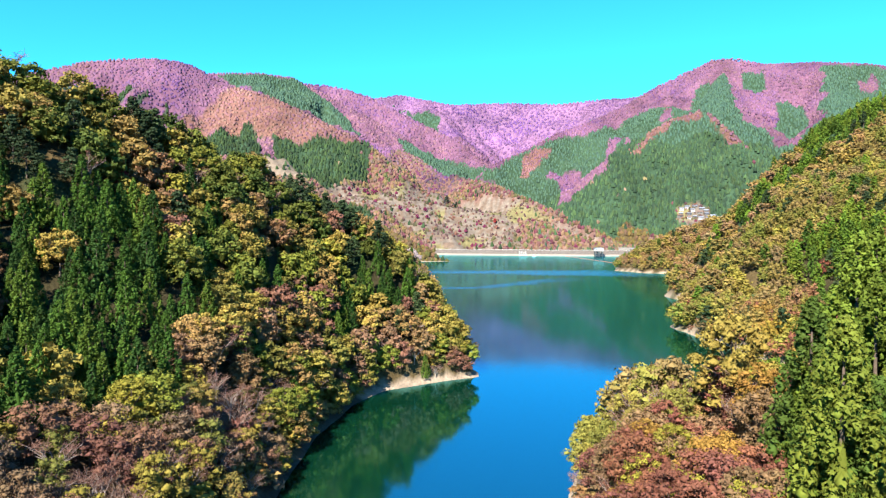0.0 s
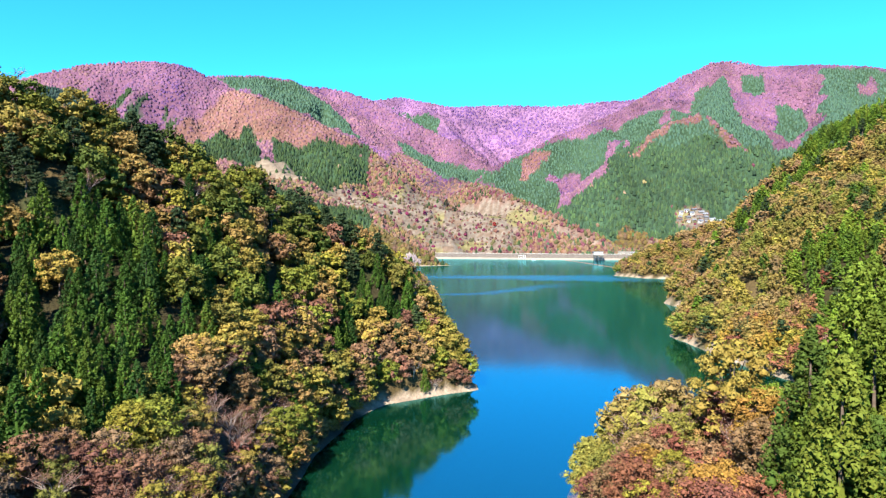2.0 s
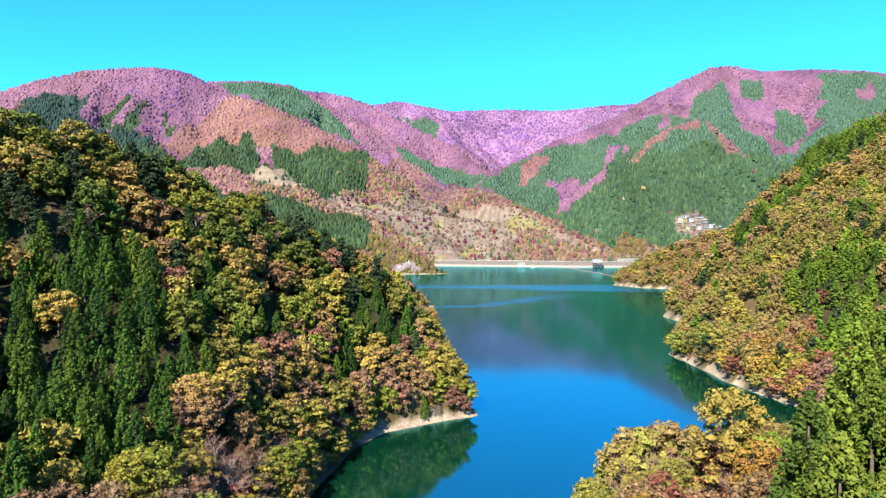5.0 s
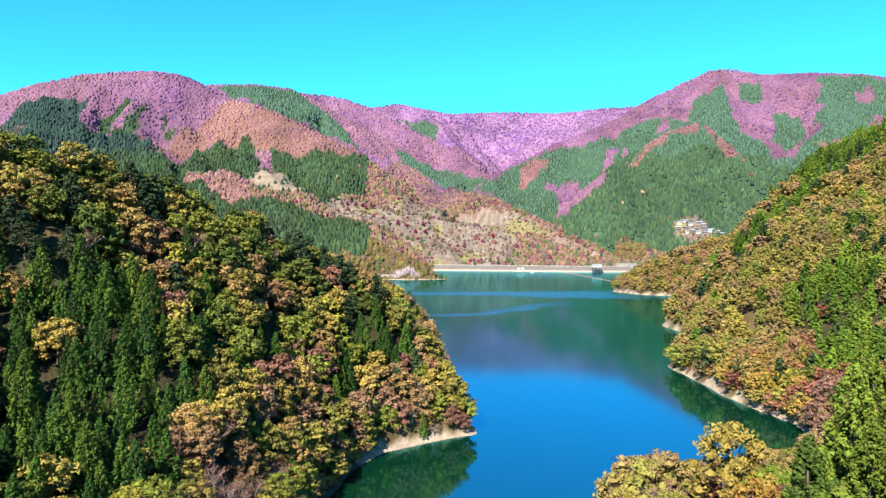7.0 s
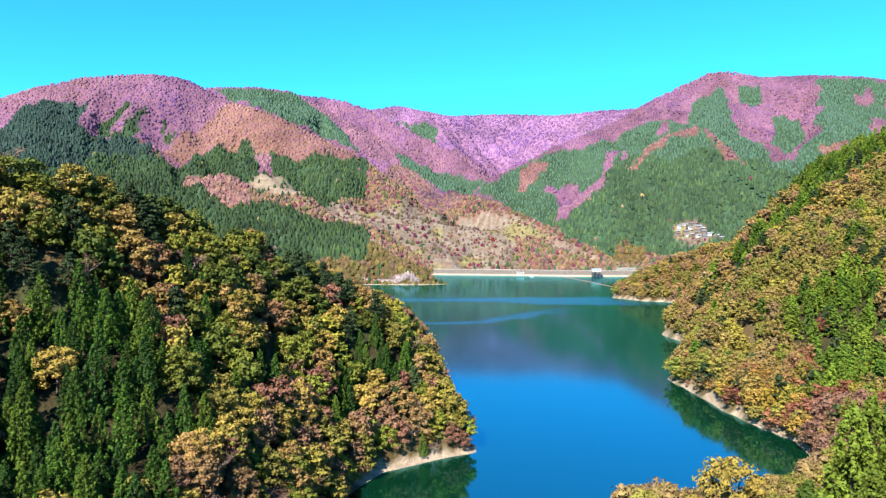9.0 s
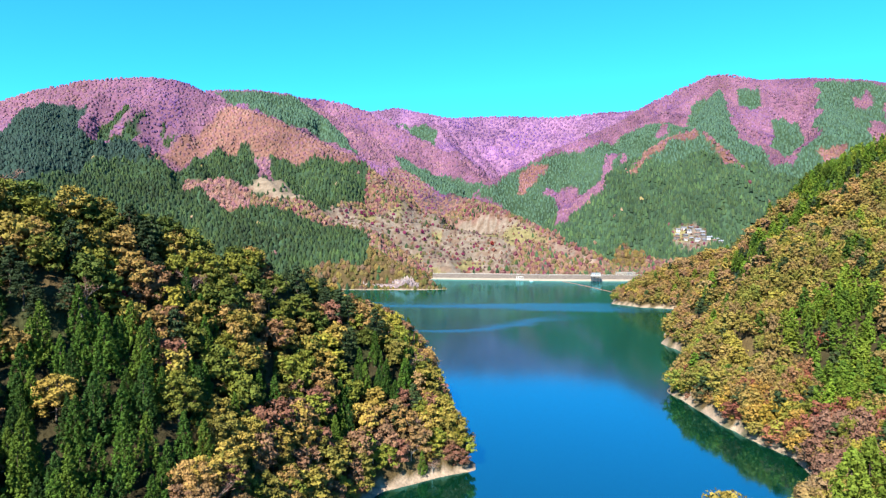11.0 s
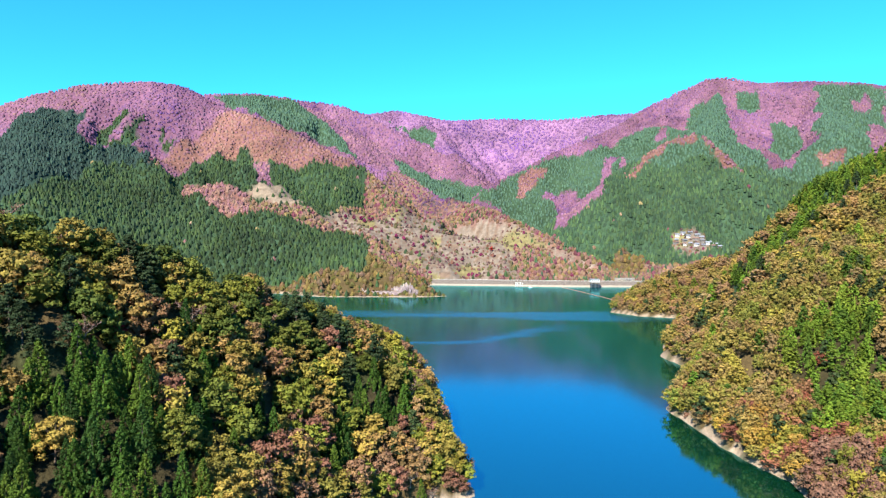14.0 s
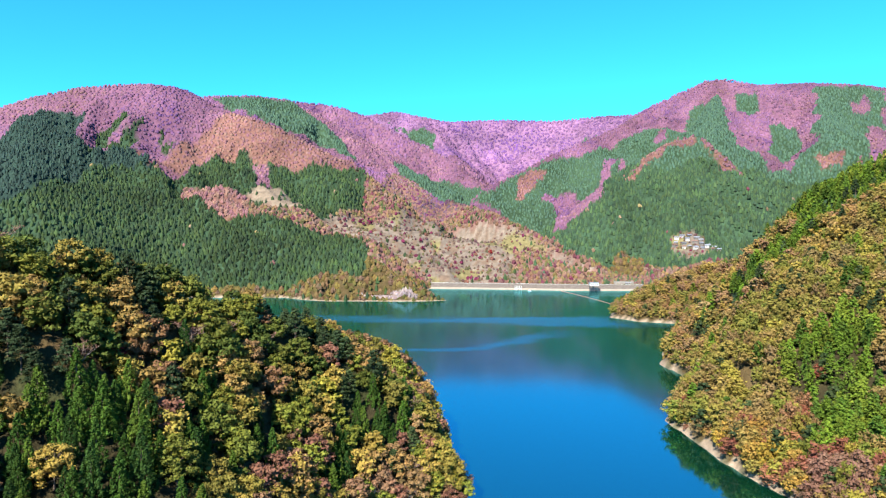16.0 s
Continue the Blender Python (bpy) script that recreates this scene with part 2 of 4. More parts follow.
CRESTS = [(NEAR_LEFT, 0.85, 4), (NEAR_LEFT_KNOLL, 0.8, 3), (NEAR_LEFT_BACK, 0.85, 5), (RIGHT_SLOPE, 0.5, 8), (RIGHT_NEAR, 0.5, 8), (RIGHT_SPUR, 0.55, 3), (CEDAR_HILL, 0.72, 14),
          ([(x, y, z + 2) for x, y, z in WEST_MOUNTAIN], 0.62, 45), (TERRACES, 0.45, 8), (MIDDLE_RIDGE, 0.55, 25), (PINK_RIDGE, 0.6, 60), (FAR_RIDGE, 0.6, 60), (HEAD_RIDGE, 0.62, 75),
          (EAST_MOUNTAIN, 0.72, 50), (EAST_SPUR, 0.62, 35), (KNOB_SPUR, 0.7, 25), (KNOB_EAST, 0.7, 20), (KNOB_FRONT, 0.6, 15), (EAST_FOOT, 0.65, 25), (EAST_FOOT_WEST, 0.65, 20), (SOUTH_END, 0.6, 10)]


def shore_distance(x, y):
    """Metres from the shore: positive on land, negative over the lake."""
    best, inside = np.full(x.shape, 1e9), np.zeros(x.shape, bool)
    for (ax, ay), (bx, by) in zip(SHORE, SHORE[1:] + SHORE[:1]):
        ex, ey = bx - ax, by - ay
        k = np.clip(((x - ax) * ex + (y - ay) * ey) / (ex * ex + ey * ey), 0, 1)
        best = np.minimum(best, np.hypot(x - ax - k * ex, y - ay - k * ey))
        if ey:
            inside ^= ((ay > y) != (by > y)) & (x < ax + (y - ay) * ex / ey)
    return np.where(inside, -best, best)


def land(x, y):
    """The ground's height, and the metres from the shore."""
    x, y = np.asarray(x, float), np.asarray(y, float)
    wob = np.clip(np.hypot(x, y) / 900, 0.05, 1.0)
    rag = np.where(y < 420, 1.6, 4.0)
    sx, sy = x + rag * rough_land(x, y, 30, 3), y + rag * rough_land(x + 500, y, 30, 3)
    d = shore_distance(sx, sy)
    wx, wy = x + 30 * wob * rough_land(x, y + 900, 260), y + 30 * wob * rough_land(x + 900, y, 260)
    total, top = np.zeros(x.shape), np.full(x.shape, -1e9)
    for crest, fall, gully in CRESTS:
        h = np.full(x.shape, -1e9)
        far = np.full(x.shape, 1e9)
        for (ax, ay, az), (bx, by, bz) in zip(crest, crest[1:]):
            ex, ey = bx - ax, by - ay
            k = np.clip(((x - ax) * ex + (y - ay) * ey) / (ex * ex + ey * ey), 0, 1)
            r = np.hypot(x - ax - k * ex, y - ay - k * ey)
            w = np.hypot(wx - ax - k * ex, wy - ay - k * ey)
            h, far = np.maximum(h, az + k * (bz - az) - fall * (r + (w - r) * np.clip(r / 150, 0, 1))), np.minimum(far, r)
        cut = np.abs(rough_land(x, y, 6 * gully + 40, 4))
        ribs = np.abs(rough_land(x + 0.4 * y, y * 0.3, 1.6 * gully + 20, 3))
        h = h - 1.3 * gully * np.clip((far - 15) / (2.2 * gully), 0, 1) * (0.5 - np.minimum(ribs, 0.5)) * (y > 900)
        h = h - gully * 5.2 * np.clip(far / (6 * gully), 0, 1) * (0.35 - np.minimum(cut, 0.35)) + 0.25 * gully * np.clip(far / 30, 0, 1) * rough_land(x, y, 40, 3)
        top = np.maximum(top, h)
    beach = np.where(y < 500, 1.7, 3.0) + 1.6 * rough_land(x, y, 45, 2) + 1.5 * np.clip((x - 90) / 40, 0, 1) * np.clip((270 - y) / 40, 0, 1)
    bank = np.minimum(d * 0.3, 1.1) + np.clip(d - beach, 0, None) * np.where(y > 600, 0.6, np.where((x < 20) & (y > 165), np.where(y < 240, 1.4, 1.8), 1.2))
    foot = np.minimum(d * 0.12, 2.5 + d * 0.02)
    foot = np.where((x < 20) & (y < 330), np.where(y < 165, 6.0 + 0.45 * d, np.where(y < 240, 7.5 + 0.5 * d, 13 + 0.45 * d)), np.where((x > 20) & (y < 200), 6 + 0.2 * d, np.where((x > 60) & (y < 600), 6 + 0.22 * d, foot)))
    h = np.where(d > 0, np.clip(top, np.minimum(foot, bank), bank), np.maximum(d * 0.4, -12))
    # the road bank along the far shore
    road = (x > -10) & (x < 350) & (y > 1070) & (y < 1200)
    h = np.where(road & (d > 0) & (d < 32), np.minimum(h, np.where(d < 24, -1.0 + 0.4 * d, 8.6 + (d - 24) * 0.9)), h)
    return h, d


def mesh_of(name, verts, tris, mat, tint=None, smooth=True):
    """A mesh from arrays of corners and triangles, tinted face by face."""
    me = bpy.data.meshes.new(name)
    me.vertices.add(len(verts))
    me.vertices.foreach_set("co", np.asarray(verts, np.float32).ravel())
    me.loops.add(3 * len(tris))
    me.loops.foreach_set("vertex_index", np.asarray(tris, np.int32).ravel())
    me.polygons.add(len(tris))
    me.polygons.foreach_set("loop_start", np.arange(0, 3 * len(tris), 3, dtype=np.int32))
    me.polygons.foreach_set("use_smooth", np.full(len(tris), smooth))
    if tint is not None:
        a = me.attributes.new("tint", "FLOAT_COLOR", "POINT")
        a.data.foreach_set("color", np.c_[tint, np.ones(len(tint))].astype(np.float32).ravel())
    me.update(calc_edges=True)
    me.materials.append(mat)
    return me


# ---- what grows where ----
PLOTS = []
PLOTS.append((10, [(-1300, 1000), (-1300, 1500), (-900, 1560), (-600, 1450), (-480, 1250), (-520, 1150), (-700, 1000)]))
PLOTS.append((3, [(-708, 1567), (-638, 1561), (-585, 1680), (-562, 1741), (-554, 1922), (-403, 1908), (-283, 1869), (-208, 1772), (-181, 1544), (-284, 1526), (-388, 1522), (-536, 1575), (-624, 1526)]))
PLOTS.append((10, [(-1039, 1604), (-973, 1655), (-880, 1641), (-849, 1532), (-813, 1466), (-771, 1507), (-710, 1571), (-647, 1460), (-731, 1479), (-778, 1403), (-837, 1255), (-1010, 1518)]))
PLOTS.append((1, [(-789, 1468), (-823, 1610), (-784, 1630), (-767, 1608), (-792, 1589), (-775, 1479)]))
PLOTS.append((1, [(-761, 1526), (-764, 1587), (-739, 1608), (-720, 1587), (-742, 1513)]))
PLOTS.append((1, [(-687, 1630), (-676, 1630), (-635, 1587), (-642, 1571), (-675, 1610)]))
PLOTS.append((1, [(-756, 1614), (-729, 1630), (-724, 1620), (-748, 1604)]))
PLOTS.append((1, [(-631, 1452), (-566, 1546), (-490, 1600), (-402, 1526), (-310, 1526), (-183, 1561), (-152, 1452), (-229, 1286), (-264, 1296), (-391, 1310), (-456, 1337), (-558, 1364)]))
PLOTS.append((3, [(-554, 1382), (-483, 1382), (-439, 1357), (-385, 1331), (-374, 1253), (-420, 1263), (-480, 1308)]))
PLOTS.append((2, [(-431, 1536), (-396, 1528), (-361, 1405), (-380, 1364)]))
PLOTS.append((5, [(-398, 1343), (-358, 1405), (-282, 1384), (-272, 1310), (-330, 1294), (-385, 1331)]))
PLOTS.append((1, [(-717, 2070), (-617, 2080), (-488, 2140), (-429, 2162), (-317, 2096), (-213, 1815), (-292, 1930), (-365, 1965), (-504, 1918), (-650, 2014)]))
PLOTS.append((9, [(-181, 1544), (-124, 1899), (-25, 1780), (100, 1563), (-35, 1565), (-150, 1380)]))
PLOTS.append((1, [(-129, 1967), (-105, 1992), (8, 2415), (149, 2335), (104, 2037), (35, 1692), (-25, 1799), (-86, 1838)]))
PLOTS.append((1, [(-332, 3478), (-194, 3410), (-86, 3213), (-16, 3073), (-17, 3217), (-76, 3396), (-120, 3398), (-224, 3429)]))
PLOTS.append((1, [(454, 3024), (613, 3170), (727, 3190), (754, 3133), (555, 2349), (631, 3123), (350, 2201)]))
PLOTS.append((1, [(108, 2029), (205, 2088), (350, 2203), (434, 2244), (563, 2296), (658, 2353), (738, 2287), (820, 2164), (875, 2310), (935, 2335), (980, 2275), (907, 2043), (827, 1825), (908, 1846), (915, 1780), (892, 1678), (941, 1715), (1052, 1832), (1153, 2008), (1178, 2002), (1229, 2135), (1335, 2322), (1460, 2335), (1589, 2328), (314, 459), (274, 507), (574, 1263), (450, 1286), (353, 1341), (264, 1360), (210, 1961)]))
PLOTS.append((3, [(227, 2041), (285, 2142), (338, 2185), (360, 2170), (317, 2111), (254, 2043)]))
PLOTS.append((2, [(329, 2070), (407, 2105), (469, 2053), (362, 1528), (331, 1505), (290, 1466), (281, 1557), (363, 2008)]))
PLOTS.append((2, [(361, 1524), (515, 2137), (568, 2236), (607, 2240), (612, 2187), (564, 2183), (393, 1575), (375, 1528)]))
PLOTS.append((3, [(440, 1596), (504, 1647), (703, 2119), (772, 2109), (682, 1731), (663, 1708), (612, 1711), (536, 1659), (460, 1594)]))
PLOTS.append((2, [(572, 2109), (607, 2226), (605, 2148), (466, 1614)]))
PLOTS.append((2, [(740, 2232), (771, 2209), (755, 2137), (725, 2158)]))
PLOTS.append((3, [(697, 1739), (700, 1674), (746, 1647), (742, 1577), (717, 1567), (698, 1651), (681, 1698)]))
PLOTS.append((2, [(988, 2228), (995, 2158), (1023, 2064), (978, 1953), (895, 1869), (839, 1836), (907, 2023)]))
PLOTS.append((2, [(906, 1891), (977, 1969), (942, 1803), (927, 1717), (1078, 1891), (1052, 1832), (909, 1684), (892, 1735)]))
PLOTS.append((3, [(993, 1729), (1059, 1715), (1033, 1672), (997, 1708)]))
PLOTS.append((2, [(1336, 2035), (1487, 2176), (346, 505), (1223, 1850)]))
PLOTS.append((3, [(1022, 1608), (1059, 1645), (342, 510), (337, 509)]))
PLOTS.append((2, [(1426, 2265), (1499, 2302), (1487, 2252), (1403, 2211)]))
PLOTS.append((1, [(1040, 2300), (1124, 2310), (1109, 2238), (1011, 2133), (1028, 2252)]))
PLOTS.append((1, [(1032, 2045), (1153, 2191), (1181, 2156), (1095, 1967), (979, 1844), (986, 1936)]))
PLOTS.append((9, [(-60, 1470), (260, 1430), (210, 1580), (60, 1760), (-60, 1640)]))
PLOTS.append((4, [(-229, 1290), (-162, 1380), (-93, 1421), (-22, 1585), (98, 1540), (180, 1450), (242, 1370), (318, 1294), (295, 1197), (-16, 1146), (-37, 1187), (-91, 1224), (-146, 1238), (-203, 1265)]))
PLOTS.append((9, [(172, 1384), (218, 1368), (317, 1290), (300, 1220), (155, 1160), (131, 1222)]))
PLOTS.append((0, [(363, 1380), (404, 1396), (426, 1349), (406, 1286), (339, 1286)]))
PLOTS.append((4, [(486, 1372), (510, 1388), (551, 1370), (545, 1298), (497, 1292), (473, 1335)]))
PLOTS.append((1, [(-642, 961), (-833, 1249), (-775, 1396), (-727, 1470), (-658, 1456), (-548, 1366), (-465, 1298), (-370, 1240), (-233, 1247), (-145, 1236), (-125, 1191), (-115, 985), (-192, 1012), (-250, 1004), (-330, 1004), (-400, 1000), (-450, 905), (-560, 850), (-700, 800), (-900, 900)]))
PLOTS.append((5, [(-114, 963), (-64, 963), (-30, 949), (-34, 941), (-104, 951)]))
PLOTS.append((1, [(199, 446), (209, 467), (219, 464), (247, 479), (280, 494), (309, 492), (314, 487), (265, 461), (240, 451), (214, 436), (202, 436)]))
PLOTS.append((1, [(159, 307), (169, 315), (184, 328), (207, 333), (209, 319), (206, 299), (163, 236), (159, 244), (148, 256), (169, 295)]))
PLOTS.append((1, [(-101, 149), (-99, 158), (-90, 165), (-85, 170), (-81, 182), (-75, 176), (-68, 155), (-60, 146), (-50, 116), (-57, 116), (-59, 104), (-61, 97), (-66, 96)]))
PLOTS.append((7, [(-64, 94), (-57, 101), (-50, 111), (-52, 131), (-45, 142), (-39, 146), (-32, 137), (-25, 91), (-49, 64), (-68, 90)]))
PLOTS.append((1, [(-75, 191), (-72, 198), (-67, 196), (-63, 180), (-56, 159), (-58, 149), (-61, 153)]))
PLOTS.append((1, [(-54, 192), (-51, 204), (-46, 189), (-47, 174)]))
PLOTS.append((1, [(-36, 224), (-29, 233), (-20, 240), (-16, 233), (-18, 224), (-25, 216), (-34, 212)]))
PLOTS.append((6, [(-76, 219), (-66, 229), (-50, 237), (-38, 238), (-26, 239), (-29, 231), (-45, 234), (-63, 231), (-73, 222)]))
PLOTS.append((6, [(-67, 227), (-60, 234), (-49, 263), (-28, 241), (-25, 242), (-35, 232), (-48, 235), (-63, 232)]))
PLOTS.append((1, [(-34, 224), (-28, 238), (-16, 246), (-9, 257), (-9, 233), (-18, 223), (-26, 222), (-33, 219)]))
PLOTS.append((1, [(-38, 203), (-33, 214), (-25, 215), (-31, 201), (-36, 195)]))
PLOTS.append((6, [(-107, 160), (-100, 162), (-92, 163), (-87, 159), (-94, 153), (-99, 148)]))
PLOTS.append((6, [(-94, 201), (-87, 209), (-79, 194), (-86, 189)]))
PLOTS.append((1, [(-78, 191), (-75, 196), (-67, 198), (-64, 187), (-74, 183)]))
PLOTS.append((1, [(-54, 186), (-50, 196), (-45, 189), (-48, 180)]))
PLOTS.append((6, [(-38, 238), (-18, 245), (-16, 246), (-34, 226)]))
PLOTS.append((1, [(-125, 150), (-102, 156), (-95, 154), (-83, 166), (-73, 163), (-64, 155), (-57, 152), (-60, 130), (-89, 125), (-125, 120)]))
PLOTS.append((7, [(98, 192), (112, 202), (138, 236), (152, 228), (138, 196), (112, 176)]))
PLOTS.append((1, [(42, 50), (44, 84), (50, 97), (66, 106), (92, 114), (150, 112), (150, 50)]))


def inside(poly, x, y):
    hit = np.zeros(np.shape(x), bool)
    for (ax, ay), (bx, by) in zip(poly, poly[1:] + poly[:1]):
        if by != ay:
            hit ^= ((ay > y) != (by > y)) & (x < ax + (y - ay) * (bx - ax) / (by - ay))
    return hit


# kinds of cover: 0 mixed autumn wood, 1 cedar, 2 bare pink wood, 3 orange wood, 4 open terraces, 5 bare rock and earth,
# 6 dark conifers, 7 twiggy scrub, 8 far bare woods, 9 motley lower woods, 10 darker cedar
# distance haze is put into the ground colours of kinds 2 and 8
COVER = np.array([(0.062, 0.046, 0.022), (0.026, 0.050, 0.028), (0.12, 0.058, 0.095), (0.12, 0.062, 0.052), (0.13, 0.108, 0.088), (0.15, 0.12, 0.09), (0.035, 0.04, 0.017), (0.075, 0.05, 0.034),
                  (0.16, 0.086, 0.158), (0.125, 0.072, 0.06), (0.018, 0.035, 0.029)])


def cover(x, y, z):
    x, y = np.asarray(x, float), np.asarray(y, float)
    u = x + 14 * rough_land(x, y, 60, 3) * np.clip(y / 1200, 0.1, 1.6)
    v = y + 14 * rough_land(x + 300, y, 60, 3) * np.clip(y / 1200, 0.1, 1.6)
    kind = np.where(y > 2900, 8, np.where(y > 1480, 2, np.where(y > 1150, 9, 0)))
    for k, poly in PLOTS:
        kind = np.where(inside(poly, u, v), k, kind)
    return kind


# ---- ground and lake ----
def ground():
    rows = np.r_[np.linspace(-700, 0, 36)[:-1], np.linspace(0, 340, 165)[:-1], np.linspace(340, 1300, 160)[:-1], np.linspace(1300, 4500, 190)]
    cols = np.sign(np.linspace(-1, 1, 381)) * np.abs(np.linspace(-1, 1, 381)) ** 1.25
    wide = 620 + 0.62 * np.clip(rows, 0, None)
    x, y = cols[None, :] * wide[:, None], np.repeat(rows[:, None], len(cols), 1)
    z, d = land(x, y)
    i = np.arange(x.size).reshape(x.shape)
    a, b, c, e = i[:-1, :-1].ravel(), i[:-1, 1:].ravel(), i[1:, 1:].ravel(), i[1:, :-1].ravel()
    kind = cover(x, y, z)
    col = COVER[kind].copy()
    col *= (1 + (0.30 * rough_land(x, y, 90, 3) + 0.25 * rough_land(x + 90, y, 26, 2))[..., None])
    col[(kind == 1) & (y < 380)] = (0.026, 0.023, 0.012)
    wall = (kind == 4) & ((z / 6 + 0.25 * rough_land(x, y, 40, 2)) % 1 < 0.3)
    col[wall] = (0.11, 0.08, 0.06)
    col[(kind == 4) & (rough_land(x, y + 50, 50, 3) > 0.25)] = (0.13, 0.115, 0.055)
    sand = (z < 1.35 + 0.5 * rough_land(x, y, 50, 2)) & (d < np.where(y > 500, 8, 3.6))
    col[sand] = (0.24, 0.19, 0.145)
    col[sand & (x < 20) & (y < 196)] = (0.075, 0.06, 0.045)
    col[z < -0.3] = (0.10, 0.10, 0.07)
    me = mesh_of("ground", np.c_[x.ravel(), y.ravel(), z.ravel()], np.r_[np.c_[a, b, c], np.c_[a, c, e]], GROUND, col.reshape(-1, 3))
    return tagged(new("ground", me), "steep valley sides of leaf litter with a pale bare shoreline", "hillside", kind="structure")


ground()
lake = bmesh.new()
bmesh.ops.create_grid(lake, x_segments=4, y_segments=4, size=1)
lake_mesh = bpy.data.meshes.new("water")
lake.to_mesh(lake_mesh)
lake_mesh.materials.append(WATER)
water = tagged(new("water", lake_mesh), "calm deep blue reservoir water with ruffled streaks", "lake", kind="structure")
water.matrix_world = Matrix.LocRotScale((-40, 340, 0), None, (560, 1000, 1))

# ---- trees ----
CORE_V = np.array([(1, 0, 0), (-1, 0, 0), (0, 1, 0), (0, -1, 0), (0, 0, 1), (0, 0, -1)], float)
CORE_T = np.array([(0, 2, 4), (2, 1, 4), (1, 3, 4), (3, 0, 4), (2, 0, 5), (1, 2, 5), (3, 1, 5), (0, 3, 5)])


def join(pieces):
    """One array pair out of many."""
    vs, ts, n = [], [], 0
    for v, t in pieces:
        vs.append(v)
        ts.append(t + n)
        n += len(v)
    return np.concatenate(vs), np.concatenate(ts)


def sprays(rng, centre, radii, count, size, up=0.2):
    """Leaf sprays over the outside of a clump."""
    d = rng.normal(size=(count, 3))
    d[:, 2] += up
    d /= np.linalg.norm(d, axis=1)[:, None]
    p = centre + d * radii * rng.uniform(0.85, 1.2, (count, 1))
    n = d + rng.normal(scale=0.55, size=(count, 3))
    n /= np.linalg.norm(n, axis=1)[:, None]
    a = np.cross(n, rng.normal(size=(count, 3)))
    a /= np.linalg.norm(a, axis=1)[:, None]
    b = np.cross(n, a)
    s = size * rng.uniform(0.6, 1.3, (count, 1))
    v = np.stack([p + a * s, p - a * s * 0.6 + b * s * 0.8, p - a * s * 0.6 - b * s * 0.8], 1).reshape(-1, 3)
    return v, np.arange(3 * count).reshape(-1, 3)


def clump(rng, centre, radii, leaves, size):
    """A tuft of foliage: a small rough heart under many leaf sprays."""
    v = CORE_V * rng.uniform(0.6, 0.9, (6, 1)) * radii * 0.9 + centre
    return [(v, CORE_T)] + ([sprays(rng, centre, radii, leaves, size)] if leaves else [])


def limb(a, b, ra, rb, sides=5):
    a, b = np.array(a, float), np.array(b, float)
    w = (b - a) / np.linalg.norm(b - a)
    u = np.cross(w, (0.3, 0.9, 0.2))
    u /= np.linalg.norm(u)
    t = np.cross(w, u)
    k = np.arange(sides) * 2 * math.pi / sides
    ring = np.cos(k)[:, None] * u + np.sin(k)[:, None] * t
    i = np.arange(sides)
    j = (i + 1) % sides
    return np.r_[a + ra * ring, b + rb * ring], np.r_[np.c_[i, j, j + sides], np.c_[i, j + sides, i + sides]]


def broadleaf(seed, clumps, leaves, size, flat=0.7):
    """A round-headed tree about 10 m high with flat layered tufts: crown and wood."""
    rng = np.random.RandomState(seed)
    crown, wood = [], [limb((0, 0, -1.5), (0.2, 0.1, 4.5), 0.28, 0.18), limb((0.2, 0.1, 4.5), (0, 0.2, 8), 0.18, 0.06)]
    lean = rng.uniform(-0.7, 0.7, 2)
    lobes = rng.uniform(0.78, 1.15, 5)
    for c in range(clumps):
        f = (c + 0.5) / clumps
        turn = c * 2.4 + rng.uniform(-0.5, 0.5)
        h = 2.4 + 7.2 * f ** 0.85 + rng.uniform(-0.5, 0.5)
        r = 4.1 * math.sqrt(max(0.02, 1 - ((h - 4.6) / 5.4) ** 2)) * rng.uniform(0.62, 1.06) * lobes[int(turn / 1.2566) % 5]
        p = np.array([r * math.cos(turn) + lean[0] * f, r * math.sin(turn) + lean[1] * f, h])
        s = rng.uniform(0.7, 1.5) * (26 / clumps) ** 0.4
        crown += clump(rng, p, np.array([s * 1.1, s * 1.1, s * flat * rng.uniform(0.8, 1.15)]), leaves, size)
        if leaves > 10 and c % 3 == 0:
            wood.append(limb((0.1, 0.1, 2.0 + 4 * f), p, 0.12, 0.03, 4))
    crown += clump(rng, np.array([lean[0] / 2, lean[1] / 2, 5.2]), np.array([2.9, 2.9, 3.4]), 0, 1)
    return join(crown), join(wood)


def cedar(seed, clumps, leaves, size):
    """A narrow evergreen about 16 m high with feathery drooping boughs: crown and wood."""
    rng = np.random.RandomState(seed)
    crown, wood = [], [limb((0, 0, -2), (0, 0, 15.6), 0.3, 0.04)]
    for c in range(clumps):
        f = (c + 0.5) / clumps
        turn = c * 2.4 + rng.uniform(-0.4, 0.4)
        h = 1.2 + 14.4 * f
        r = (3.2 * (1 - f) ** 0.75 + 0.05) * rng.uniform(0.7, 1.12)
        s = (0.42 + 0.6 * (1 - f)) * rng.uniform(0.8, 1.2) * (46 / clumps) ** 0.4
        crown += clump(rng, np.array([r * math.cos(turn), r * math.sin(turn), h]), np.array([s * 0.9, s * 0.9, s * 1.35]), leaves, size)
    k = np.arange(7) * 2 * math.pi / 7
    cone = np.r_[np.c_[0.9 * np.cos(k), 0.9 * np.sin(k), np.full(7, 1.2)], [(0, 0, 10.5)]]
    i = np.arange(7)
    crown.append((cone, np.c_[i, (i + 1) % 7, np.full(7, 7)]))
    return join(crown), join(wood)


